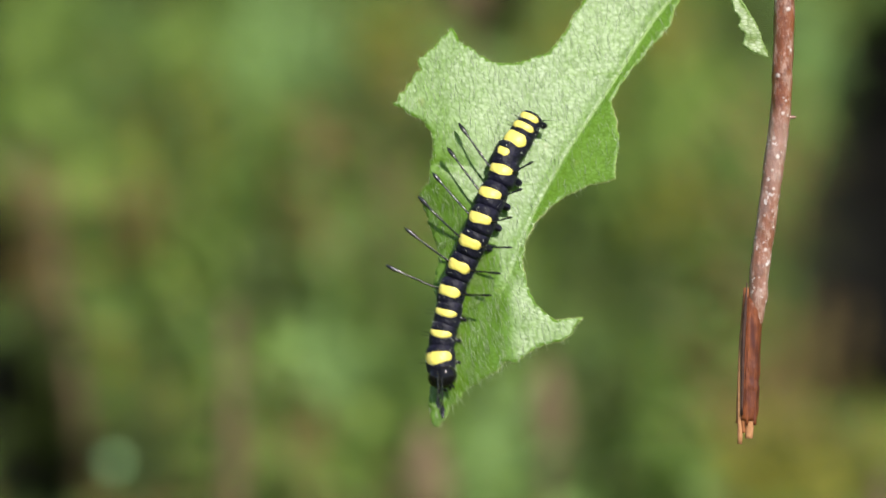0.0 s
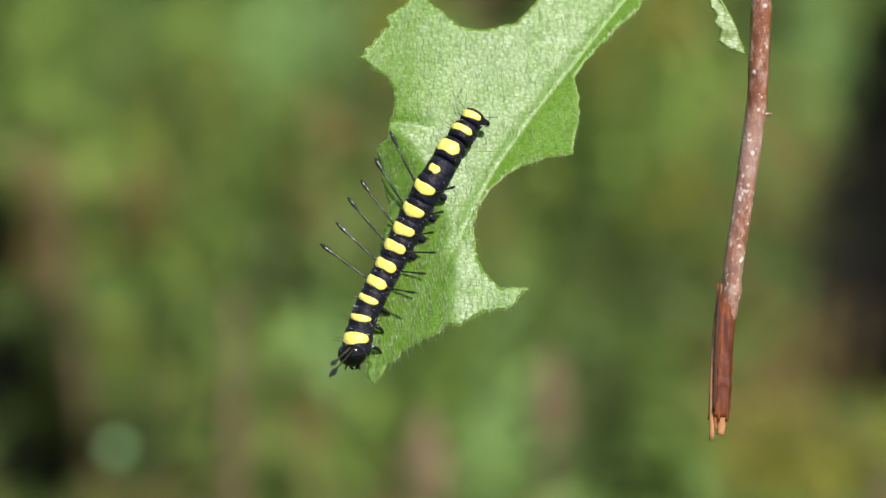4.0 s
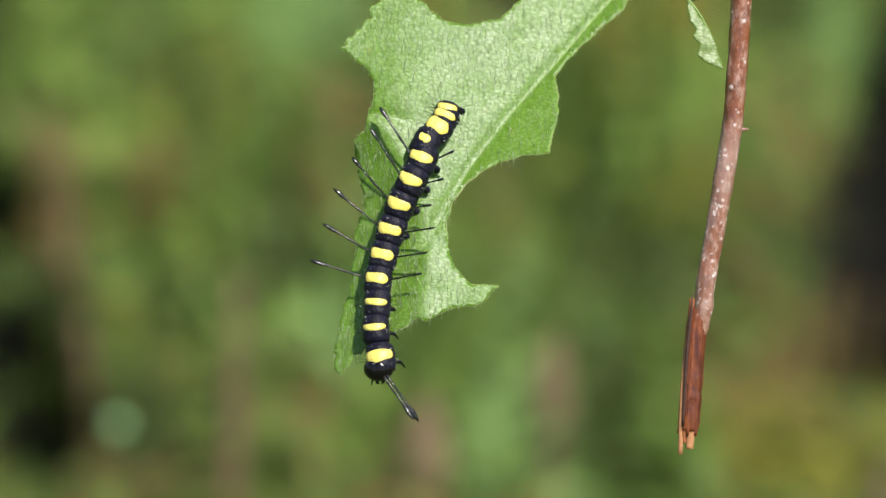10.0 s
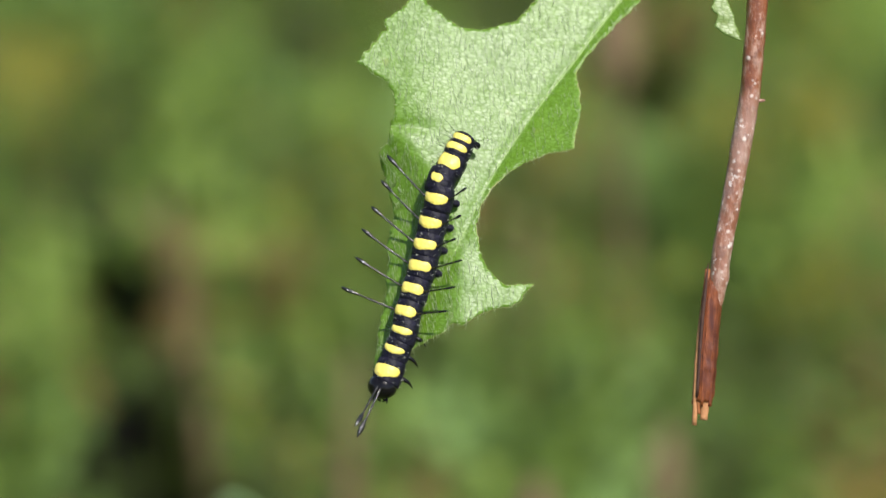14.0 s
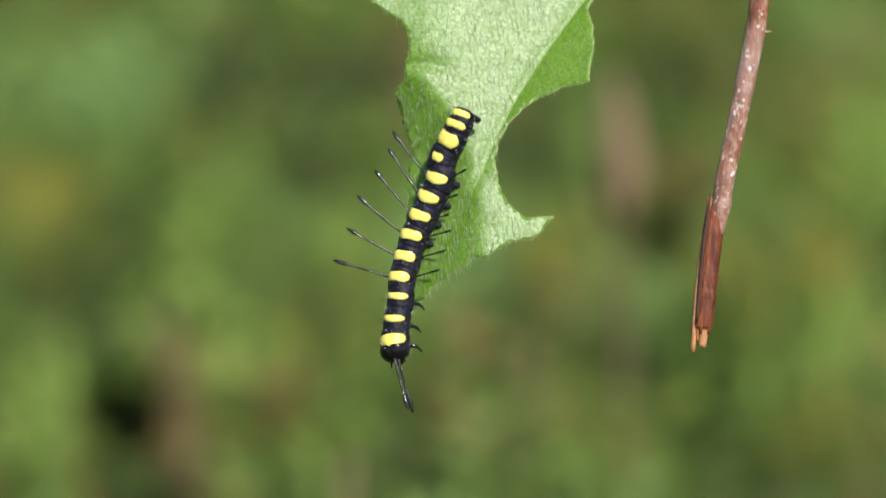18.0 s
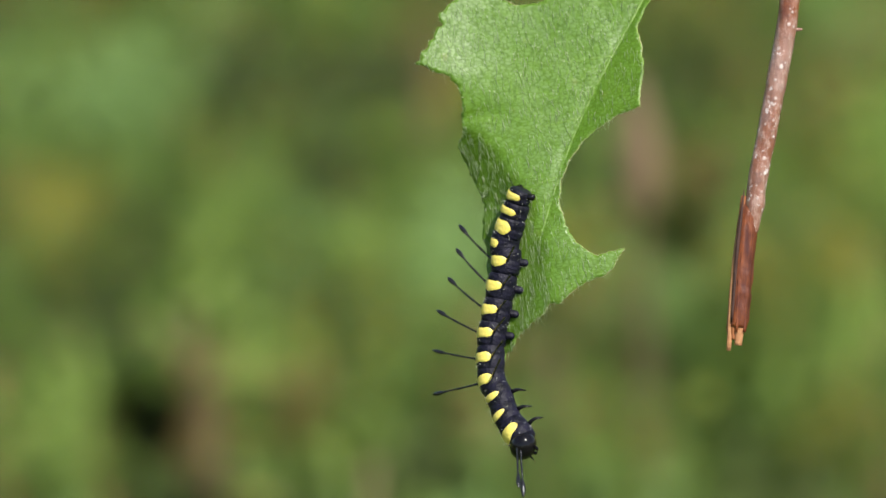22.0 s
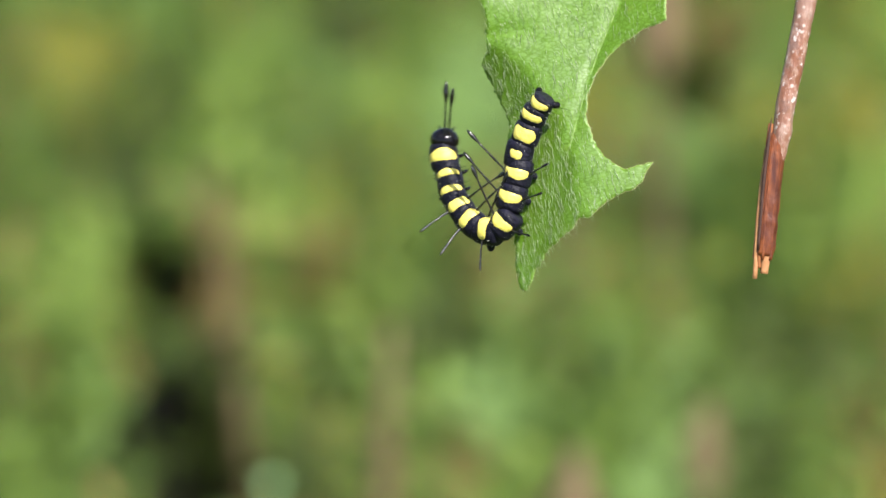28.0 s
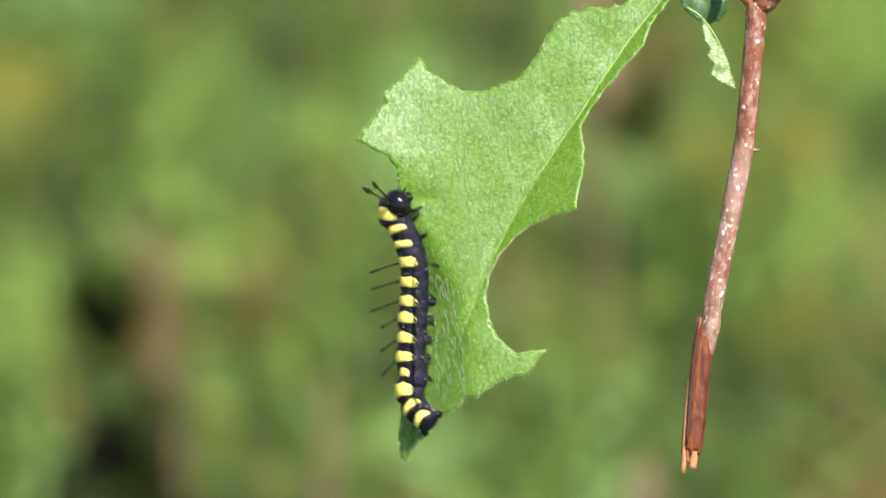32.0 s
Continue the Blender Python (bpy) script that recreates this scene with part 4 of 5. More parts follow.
def leaf_pose(t):
    """The leaf's pose in the view's frame at t, between its rows."""
    for a, c in zip(LEAF_PATH, LEAF_PATH[1:]):
        if t <= c[0]:
            k = max(0.0, (t - a[0]) / (c[0] - a[0]))
            row = [p + (q - p) * k for p, q in zip(a, c)]
            break
    else:
        row = LEAF_PATH[-1]
    _, x, y, nod, twist, turn = row
    m = Matrix.Rotation(radians(turn), 4, "Z") @ Matrix.Rotation(radians(nod), 4, "X") @ Matrix.Rotation(radians(twist), 4, "Y")
    mid = m @ Vector((5 - BASE.x, 0 - BASE.y, 0))
    return Matrix.Translation(Vector((x, y, -mid.z)) * MM) @ m


def above_leaf(m, p):
    """Depth in mm of the leaf's general slope under a point of the view's plane."""
    q = m.inverted() @ Vector((p.x * MM, p.y * MM, 0))
    x, y = q.x / MM + BASE.x, q.y / MM + BASE.y
    return (m @ Vector((q.x, q.y, (leaf_plane(x, y) - curl_depth(x, y)) * MM))).z / MM


FEELS = []


def feel(t, x, y):
    """Where the tip of the long front spine points at t, mm in the plane."""
    FEELS.append((t, Vector((x, y, 0))))


def feeler_poses(poses):
    """The front spine's poses: rooted behind the head, pointing at its tip's place, tilted up where it looks short."""
    out = []
    for t, _, (tip,) in swaying([(t, 0, [tip]) for t, tip in FEELS]):
        near = [p for s, p in poses if abs(s - t) < 0.01]
        if not near:
            continue
        head, first = near[0][0], near[0][1]
        root = (head.translation + first.translation) / 2 / MM + Vector((0, 0, 0.9))
        way = Vector((tip.x - root.x, tip.y - root.y, 0))
        if way.length < 3.5:
            way = way.normalized() * 3.5
        rise = math.sqrt(max(0.0, FEELER_LENGTH ** 2 - way.length ** 2))
        ahead = Vector((way.x, way.y, rise)).normalized()
        across = ahead.cross(Vector((0.17, 0.32, 0.93))).normalized()
        m = Matrix((across, ahead, across.cross(ahead))).transposed().to_4x4()
        out.append((t, Matrix.Translation(root * MM) @ m))
    return out


# moments at which the leaf swings fast: seconds and the way in a thirtieth of a second, mm
SWAYS = ((2, 0.8, -0.6), (8, 0.8, -0.5), (13, 0.4, -0.4), (15, -0.3, 0.0), (25, 0.7, -0.1), (30, 0.7, -0.5), (31, 0.8, -1.0))
BEAT = 1 / 30


def swaying(rows):
    """Rows of time, something else and points, with the leaf's fast swings put in about their moments."""
    out = []
    for t, other, points in rows:
        hit = [w for w in SWAYS if abs(w[0] - t) < 0.01]
        for k in ((-1, 0, 1) if hit else (0,)):
            shift = Vector((hit[0][1], hit[0][2], 0)) * k if hit else Vector()
            out.append((t + k * BEAT, other, [p + shift for p in points]))
    return out


def lean(t, *rows):
    """A value at t between its rows of time and value."""
    for (t0, a), (t1, b) in zip(rows, rows[1:]):
        if t <= t1:
            return a + (b - a) * max(0.0, (t - t0) / (t1 - t0))
    return rows[-1][1]


def segment_poses(t, roll, bands):
    out = []
    roll += lean(t, (0, 15), (26.5, 15), (27.5, 0), (32, 0))
    ahead_roll = lean(t, (0, 0), (19, 0), (20, 34), (21, 30), (22, 20), (23, 10), (25, 0), (32, 0))
    leaf = leaf_pose(t)
    bands = [Vector((p.x, p.y, above_leaf(leaf, p))) for p in bands]
    left = Vector((-1, 0, 0))
    for i, p in enumerate(bands):
        ahead = (bands[max(i - 1, 0)] - bands[min(i + 1, 13)]).normalized()
        out_ward = Vector((0.16, 0.26, 1.0))
        out_ward = (out_ward - ahead * out_ward.dot(ahead)).normalized()
        side = left - ahead * left.dot(ahead)
        turn = radians(roll + ahead_roll * max(0.0, 1 - i / 5))
        back = out_ward * math.cos(turn) + side * math.sin(turn)
        back = (back - ahead * back.dot(ahead)).normalized()
        axis = p - Vector((back.x, back.y, 0)) * GIRTH[i] * (0.9 if i else 0.3)
        axis.z = p.z + 2.1
        across = ahead.cross(back)
        m = Matrix((across, ahead, back)).transposed().to_4x4()
        out.append(Matrix.Translation(axis * MM) @ m)
    return out


LEAF_PATH = [
    (0, 29.56, 32.54, 0.5, -0.1, -0.13),
    (0.5, 29.43, 33.43, -0.6, -1.0, -3.62),
    (1, 29.32, 33.00, 2.9, 0.4, -1.46),
    (1.5, 29.54, 32.91, 0.8, 0.5, -3.38),
    (2, 30.42, 35.28, 2.0, 1.3, -1.67),
    (2.5, 30.80, 34.10, -0.1, -1.0, -4.29),
    (3, 28.98, 32.73, 1.7, -0.4, -1.13),
    (3.5, 29.25, 33.87, 0.0, 3.3, -4.50),
    (5.5, 30.55, 33.16, -0.3, 1.0, -4.57),
    (6, 29.97, 33.88, 2.6, -0.1, -2.62),
    (6.5, 30.52, 32.97, -0.3, -1.4, -4.88),
    (7, 29.89, 33.55, 1.7, 1.0, -1.85),
    (7.5, 30.57, 33.98, 1.2, 1.6, -5.40),
    (8, 29.91, 33.36, 0.4, 0.2, -2.44),
    (8.5, 30.00, 33.90, 0.7, -0.7, -2.34),
    (9, 30.88, 34.23, 1.2, 1.6, -6.01),
    (9.5, 30.18, 33.45, -1.0, 1.0, -2.07),
    (10, 30.22, 34.88, 0.1, 2.5, -6.12),
    (10.5, 31.02, 34.09, -0.8, 1.7, -0.59),
    (11, 30.93, 34.51, -0.1, 2.9, -2.91),
    (11.5, 30.01, 29.79, -0.3, 1.8, -3.34),
    (12, 29.06, 33.13, 1.0, 2.1, -0.86),
    (12.5, 30.19, 33.34, 1.4, 2.1, -2.59),
    (13, 30.50, 33.36, 1.9, 0.3, -3.17),
    (13.5, 30.45, 33.41, 1.3, 0.5, -4.05),
    (14, 28.92, 33.07, 0.8, 1.6, -0.82),
    (14.5, 29.75, 33.52, -0.7, -1.1, -1.29),
    (15, 29.68, 32.66, 3.6, 0.6, 2.87),
    (15.5, 29.36, 33.63, 1.2, 0.1, -1.40),
    (17.5, 29.12, 33.54, -0.7, -4.5, 1.93),
    (18, 28.50, 33.06, 2.2, 1.8, 2.63),
    (18.5, 28.32, 33.45, 1.1, -0.8, 3.83),
    (19, 27.94, 33.19, 1.4, -1.7, 6.96),
    (19.5, 28.25, 33.25, 2.4, -2.3, 5.68),
    (20, 28.46, 33.00, 3.1, -2.0, 4.27),
    (20.5, 28.34, 32.29, 4.4, -8.3, 5.75),
    (21, 25.84, 30.37, 7.0, -15.1, 10.20),
    (21.5, 25.78, 31.42, 6.4, -12.5, 11.85),
    (22, 26.63, 30.24, 7.6, -13.1, 11.41),
    (22.5, 25.57, 30.92, 6.1, -11.6, 7.98),
    (23, 26.44, 31.74, 5.8, -12.6, 8.81),
    (23.5, 26.75, 32.32, 5.3, -10.2, 8.38),
    (24, 26.37, 32.38, 3.5, -7.9, 8.66),
    (24.5, 27.85, 31.60, 4.0, -7.4, 7.50),
    (25, 28.25, 33.45, 2.4, -5.1, 5.73),
    (25.5, 27.57, 31.95, 2.4, -3.9, 8.37),
    (26, 28.99, 32.95, 1.2, -1.9, 3.76),
    (26.5, 27.21, 32.42, 1.5, -1.9, 5.97),
    (28.5, 26.04, 31.62, 6.5, -12.0, 14.17),
    (29, 26.41, 29.56, 7.0, -16.1, 10.96),
    (29.5, 25.37, 30.86, 6.8, -17.7, 8.72),
    (30, 26.55, 30.73, 7.6, -14.4, 12.46),
    (30.5, 27.72, 31.21, 1.9, -10.2, 5.97),
    (31, 29.48, 32.99, 6.1, -0.1, 3.44),
    (31.5, 26.47, 30.36, 7.9, -16.1, 11.30),
    (32, 26.90, 31.83, 7.1, -11.4, 5.69),
]


def motions():
    swings = [(t, Matrix.Translation(p[0] * MM) @ m) for t, m, p in swaying([(row[0], leaf_pose(row[0]), [Vector()]) for row in LEAF_PATH])]
    walk(LEAF_THING, [(t, RIG @ Matrix.Translation((0, 0, PLANE)) @ m) for t, m in swings])
    stance(0, 12, (-0.25, -14.13), (-0.76, -12.10), (-0.44, -9.44), (0.13, -7.10), (0.51, -4.69), (1.58, -1.84), (2.79, 0.82), (3.93, 3.55), (5.07, 6.40), (6.34, 9.06), (6.78, 11.02), (8.05, 12.61), (8.93, 14.00), (9.63, 15.01))
    stance(0.5, 12, (-3.40, -11.34), (-3.55, -9.45), (-3.35, -6.88), (-2.77, -4.44), (-1.94, -2.08), (-0.80, 0.53), (0.43, 3.01), (1.58, 5.19), (2.66, 7.22), (3.66, 9.02), (4.48, 10.42), (5.38, 11.85), (6.20, 13.12), (6.78, 14.00))
    stance(1, 12, (-0.29, -13.59), (-1.38, -11.82), (-1.78, -9.42), (-1.48, -7.20), (-1.18, -4.98), (-0.18, -2.88), (0.88, -0.78), (2.01, 1.38), (3.13, 3.86), (4.13, 6.27), (4.36, 8.49), (5.81, 10.40), (6.74, 11.93), (7.24, 13.07))
    stance(1.5, 11, (-2.14, -13.75), (-2.41, -11.86), (-2.52, -9.29), (-2.34, -6.89), (-1.89, -4.63), (-1.10, -2.21), (-0.14, 0.10), (0.79, 2.29), (1.65, 4.63), (2.53, 6.90), (3.40, 8.71), (4.53, 10.50), (5.66, 12.04), (6.48, 13.10))
    stance(2, 10, (-1.54, -12.69), (-1.50, -10.78), (-0.96, -8.18), (-0.48, -5.90), (-0.19, -3.55), (0.66, -1.01), (1.77, 1.35), (3.01, 3.84), (4.18, 6.51), (5.29, 8.93), (5.77, 11.15), (7.02, 12.94), (7.82, 14.34), (8.19, 15.10))
    stance(2.5, 14, (-4.26, -11.62), (-5.24, -10.12), (-5.08, -7.87), (-3.77, -5.62), (-2.20, -3.47), (-0.82, -1.27), (0.17, 0.77), (0.97, 2.73), (1.88, 4.93), (2.94, 7.23), (3.95, 9.19), (5.16, 11.26), (6.31, 13.13), (7.14, 14.44))
    stance(3, 16, (-3.76, -15.57), (-4.24, -13.87), (-3.34, -11.51), (-2.38, -9.27), (-1.66, -7.10), (-0.51, -4.60), (0.57, -2.05), (1.72, 0.45), (2.80, 3.13), (3.89, 5.75), (4.41, 7.98), (5.70, 9.72), (6.56, 11.26), (7.17, 12.28))
    stance(3.5, 14, (-7.31, -12.31), (-7.08, -10.59), (-6.45, -8.28), (-5.61, -6.16), (-4.69, -4.29), (-3.69, -2.48), (-2.72, -0.80), (-1.78, 0.95), (-0.71, 3.15), (0.52, 5.70), (1.74, 8.02), (3.22, 10.60), (4.66, 12.98), (5.70, 14.66))
    stance(5.5, 12, (-1.94, -13.41), (-2.92, -11.97), (-3.38, -9.88), (-3.06, -7.76), (-2.37, -5.56), (-1.48, -2.95), (-0.51, -0.26), (0.49, 2.34), (1.63, 5.03), (2.87, 7.53), (4.00, 9.43), (5.29, 11.21), (6.50, 12.70), (7.36, 13.72))
    stance(6, 12, (1.68, -12.52), (0.33, -11.40), (-1.03, -9.34), (-1.07, -7.44), (-0.98, -5.34), (-0.13, -2.86), (0.90, -0.30), (1.99, 2.38), (3.21, 5.06), (4.37, 7.62), (4.90, 9.97), (6.26, 11.70), (7.12, 13.24), (7.61, 14.20))
    stance(6.5, 12, (1.49, -9.43), (-0.68, -8.73), (-2.39, -7.40), (-2.85, -5.75), (-2.59, -3.90), (-1.87, -1.63), (-0.86, 0.80), (0.25, 3.28), (1.44, 5.97), (2.68, 8.53), (3.79, 10.41), (5.06, 12.06), (6.25, 13.37), (7.11, 14.24))
    stance(7, 12, (3.67, -11.30), (1.81, -10.60), (-0.07, -9.13), (-0.50, -7.37), (-0.68, -5.60), (0.14, -3.42), (1.08, -0.98), (2.21, 1.52), (3.33, 4.35), (4.52, 6.92), (5.03, 9.03), (6.37, 10.84), (7.21, 12.32), (7.63, 13.22))
    stance(7.5, 8, (2.76, -11.66), (1.33, -10.43), (-0.14, -8.26), (-0.97, -5.82), (-1.20, -3.33), (-0.78, -0.66), (0.15, 1.88), (1.26, 4.28), (2.40, 6.82), (3.52, 9.27), (4.50, 11.15), (5.60, 12.94), (6.63, 14.44), (7.36, 15.47))
    stance(8, 5, (1.30, -14.96), (1.18, -13.19), (0.77, -10.48), (0.68, -7.95), (0.54, -5.67), (0.77, -3.19), (1.39, -0.76), (2.25, 1.80), (3.17, 4.62), (4.42, 7.14), (4.97, 9.37), (6.24, 11.19), (7.08, 12.61), (7.62, 13.65))
    stance(8.5, 5, (1.90, -15.63), (1.66, -13.92), (1.30, -11.47), (1.01, -9.01), (0.93, -6.59), (1.21, -3.90), (1.76, -1.25), (2.41, 1.31), (3.09, 4.04), (3.88, 6.69), (4.72, 8.80), (5.82, 10.87), (6.92, 12.66), (7.73, 13.89))
    stance(9, 5, (-0.90, -13.08), (-1.26, -11.06), (-1.44, -8.53), (-1.12, -5.79), (-1.10, -3.45), (-0.53, -0.77), (0.31, 1.65), (1.27, 4.27), (2.41, 7.02), (3.82, 9.52), (4.53, 11.75), (5.89, 13.36), (6.81, 14.71), (7.23, 15.67))
    stance(9.5, 5, (2.77, -17.30), (2.39, -15.41), (1.97, -12.89), (1.72, -10.56), (1.67, -8.39), (1.90, -6.08), (2.31, -3.83), (2.73, -1.57), (3.09, 1.02), (3.62, 3.81), (4.38, 6.27), (5.60, 8.96), (6.92, 11.42), (7.91, 13.16))
    stance(10, 5, (-0.79, -13.13), (-0.84, -11.74), (-1.45, -8.65), (-1.42, -5.86), (-1.45, -3.20), (-0.97, -0.52), (-0.25, 2.30), (0.67, 5.18), (1.90, 8.01), (3.01, 10.59), (3.45, 12.63), (4.79, 14.26), (5.50, 15.49), (5.73, 16.26))
    stance(10.5, 5, (5.03, -16.31), (4.99, -15.17), (4.66, -12.80), (4.23, -9.94), (3.93, -7.02), (3.96, -4.04), (4.29, -1.42), (4.73, 0.87), (5.16, 3.11), (5.62, 5.17), (6.10, 6.75), (6.72, 8.30), (7.34, 9.63), (7.80, 10.55))
    stance(11, 5, (3.24, -16.16), (2.67, -14.22), (1.83, -11.83), (1.62, -9.24), (1.67, -6.70), (2.16, -4.15), (2.65, -1.79), (3.15, 0.57), (3.64, 2.87), (4.33, 5.24), (4.51, 7.53), (5.78, 9.53), (6.55, 11.14), (6.96, 12.10))
    stance(11.5, 6, (4.27, -20.78), (3.45, -18.90), (2.33, -16.48), (1.42, -14.29), (0.91, -12.19), (0.99, -9.85), (1.52, -7.50), (2.10, -5.24), (2.53, -2.84), (2.95, -0.44), (3.49, 1.58), (4.35, 3.71), (5.29, 5.63), (6.00, 6.98))
    stance(12, 8, (6.51, -17.67), (5.21, -17.17), (3.16, -15.49), (2.02, -13.08), (1.38, -10.57), (1.56, -7.76), (2.00, -5.20), (2.45, -2.70), (2.77, -0.21), (3.33, 2.49), (3.47, 4.85), (4.58, 6.81), (5.37, 8.63), (5.76, 9.79))
    stance(12.5, 8, (7.64, -15.81), (6.39, -16.18), (4.38, -15.06), (2.54, -12.69), (1.32, -9.93), (1.09, -7.08), (1.69, -4.50), (2.43, -2.12), (2.85, 0.43), (3.17, 2.96), (3.63, 4.99), (4.46, 7.02), (5.42, 8.78), (6.14, 10.00))
    stance(13, 6, (4.27, -19.09), (3.74, -17.02), (3.01, -14.70), (2.53, -12.18), (2.05, -9.72), (2.06, -6.86), (2.52, -4.11), (2.93, -1.49), (3.40, 0.95), (3.99, 3.77), (4.21, 6.13), (5.35, 8.08), (6.10, 9.83), (6.44, 11.05))
    stance(13.5, 6, (4.08, -18.19), (3.49, -16.06), (2.56, -13.58), (1.72, -11.47), (1.20, -9.35), (1.16, -6.64), (1.52, -3.72), (1.96, -0.94), (2.27, 1.75), (2.63, 4.22), (3.15, 6.16), (4.00, 8.15), (4.93, 9.91), (5.63, 11.14))
    stance(14, 10, (-1.72, -19.11), (-1.35, -17.31), (-0.57, -14.93), (0.16, -12.80), (0.44, -10.62), (1.08, -8.05), (1.73, -5.48), (2.19, -3.04), (2.65, -0.54), (3.23, 2.15), (3.37, 4.51), (4.49, 6.54), (5.18, 8.22), (5.76, 9.26))
    stance(14.5, 10, (-1.66, -18.67), (-1.11, -16.92), (-0.51, -14.45), (-0.04, -12.00), (0.45, -9.61), (1.14, -6.97), (1.86, -4.41), (2.44, -1.94), (2.85, 0.67), (3.22, 3.21), (3.69, 5.24), (4.42, 7.27), (5.22, 9.03), (5.81, 10.24))
    stance(15, 12, (1.27, -22.17), (1.21, -20.78), (1.93, -18.40), (2.59, -16.09), (2.94, -13.79), (3.77, -11.02), (4.67, -8.25), (5.39, -5.55), (5.78, -2.86), (6.23, -0.04), (6.19, 2.37), (7.18, 4.51), (7.81, 6.19), (8.15, 7.29))
    stance(15.5, 13, (-1.74, -19.77), (-1.66, -18.62), (-1.42, -16.25), (-1.00, -13.41), (-0.40, -10.56), (0.50, -7.71), (1.45, -5.14), (2.14, -2.70), (2.49, 0.03), (2.76, 2.77), (3.23, 4.93), (4.11, 7.00), (5.12, 8.75), (5.89, 9.94))
    stance(17.5, 13, (-1.44, -22.24), (-1.42, -20.96), (-0.92, -18.54), (-0.09, -15.69), (0.81, -12.76), (1.67, -9.65), (2.35, -6.90), (2.86, -4.68), (3.29, -2.81), (3.74, -1.18), (4.20, 0.22), (4.82, 1.89), (5.44, 3.49), (5.90, 4.65))
    stance(18, 14, (-0.05, -24.35), (-0.38, -23.29), (-0.37, -20.86), (-0.18, -18.29), (-0.23, -16.05), (0.17, -13.65), (0.69, -11.18), (1.48, -8.88), (2.27, -6.71), (3.07, -4.53), (3.22, -2.21), (4.08, -0.09), (4.78, 1.70), (5.33, 2.96))
    stance(18.5, 14, (0.97, -26.59), (0.35, -24.27), (-0.09, -21.51), (-0.11, -19.17), (0.14, -16.99), (0.64, -14.46), (1.28, -11.87), (1.95, -9.35), (2.63, -6.71), (3.34, -4.12), (3.98, -2.01), (4.73, 0.16), (5.45, 2.07), (5.96, 3.41))
    stance(19, 14, (2.34, -29.34), (1.90, -27.32), (1.62, -24.72), (1.60, -22.23), (1.52, -19.75), (1.99, -16.78), (2.71, -13.86), (3.51, -11.06), (4.30, -8.20), (5.11, -5.52), (5.16, -3.21), (6.07, -1.10), (6.66, 0.80), (7.11, 1.98))
    stance(19.5, 18, (1.37, -27.13), (0.35, -26.24), (-0.19, -24.25), (0.05, -21.70), (0.72, -18.94), (1.69, -15.87), (2.69, -12.92), (3.49, -10.21), (4.04, -7.49), (4.46, -4.94), (4.89, -2.94), (5.50, -0.95), (6.15, 0.78), (6.63, 1.98))
    stance(20, 24, (2.13, -26.61), (1.01, -26.04), (-0.38, -24.01), (-0.71, -21.54), (-0.78, -19.19), (0.03, -16.59), (0.89, -13.80), (1.69, -11.13), (2.19, -8.67), (2.77, -6.59), (2.75, -4.99), (3.68, -3.34), (4.46, -1.43), (5.12, -0.63))
    stance(20.5, 32, (0.77, -28.31), (0.37, -27.06), (0.16, -24.72), (0.28, -22.00), (0.65, -19.26), (1.26, -16.46), (1.95, -13.98), (2.54, -11.86), (2.99, -9.84), (3.39, -7.99), (3.80, -6.53), (4.40, -5.03), (5.03, -3.70), (5.49, -2.78))
    stance(21, 40, (3.75, -27.65), (2.59, -27.53), (2.83, -26.31), (2.63, -25.18), (2.53, -23.52), (2.65, -21.41), (3.41, -19.32), (4.04, -17.24), (4.59, -14.91), (5.02, -12.51), (4.83, -10.54), (5.28, -8.53), (5.98, -6.56), (6.66, -5.11))
    stance(21.5, 40, (-0.34, -31.33), (-0.24, -29.60), (0.11, -26.81), (0.68, -23.88), (1.47, -21.11), (2.60, -18.46), (3.79, -16.28), (4.76, -14.50), (5.42, -12.81), (5.87, -11.14), (6.29, -9.63), (6.86, -7.86), (7.45, -6.16), (7.89, -4.94))
    stance(22, 42, (10.71, -34.33), (9.17, -33.09), (7.78, -31.07), (6.89, -28.96), (5.89, -26.98), (5.54, -24.39), (5.50, -21.52), (5.85, -18.82), (6.20, -16.06), (6.61, -13.28), (6.37, -11.31), (6.89, -9.36), (7.42, -7.54), (7.97, -5.91))
    stance(22.5, 36, (5.51, -31.29), (4.81, -30.25), (3.44, -28.39), (2.05, -26.16), (1.10, -23.65), (0.95, -20.56), (1.47, -17.42), (2.09, -14.60), (2.44, -12.03), (2.67, -9.82), (2.99, -8.15), (3.58, -6.46), (4.26, -4.98), (4.78, -3.95))
    stance(23, 30, (-4.89, -27.77), (-3.75, -26.86), (-2.22, -25.85), (-0.92, -24.48), (-0.21, -22.90), (0.93, -21.09), (2.03, -18.78), (2.81, -16.36), (3.51, -13.69), (4.20, -11.02), (4.11, -8.91), (4.73, -7.01), (5.38, -5.37), (5.98, -3.98))
    stance(23.5, 24, (-8.08, -25.58), (-6.63, -24.11), (-4.83, -22.59), (-3.24, -21.47), (-1.73, -20.34), (-0.03, -18.74), (1.52, -16.76), (2.67, -14.57), (3.39, -12.06), (3.87, -9.53), (4.33, -7.53), (5.02, -5.60), (5.76, -3.96), (6.31, -2.84))
    stance(24, 28, (0.63, -29.99), (0.23, -27.78), (-0.21, -25.90), (-0.34, -23.93), (-0.41, -21.83), (0.15, -19.56), (1.03, -17.40), (1.91, -15.24), (2.71, -12.77), (3.45, -10.30), (3.44, -8.19), (4.22, -6.35), (5.05, -4.45), (5.74, -3.19))
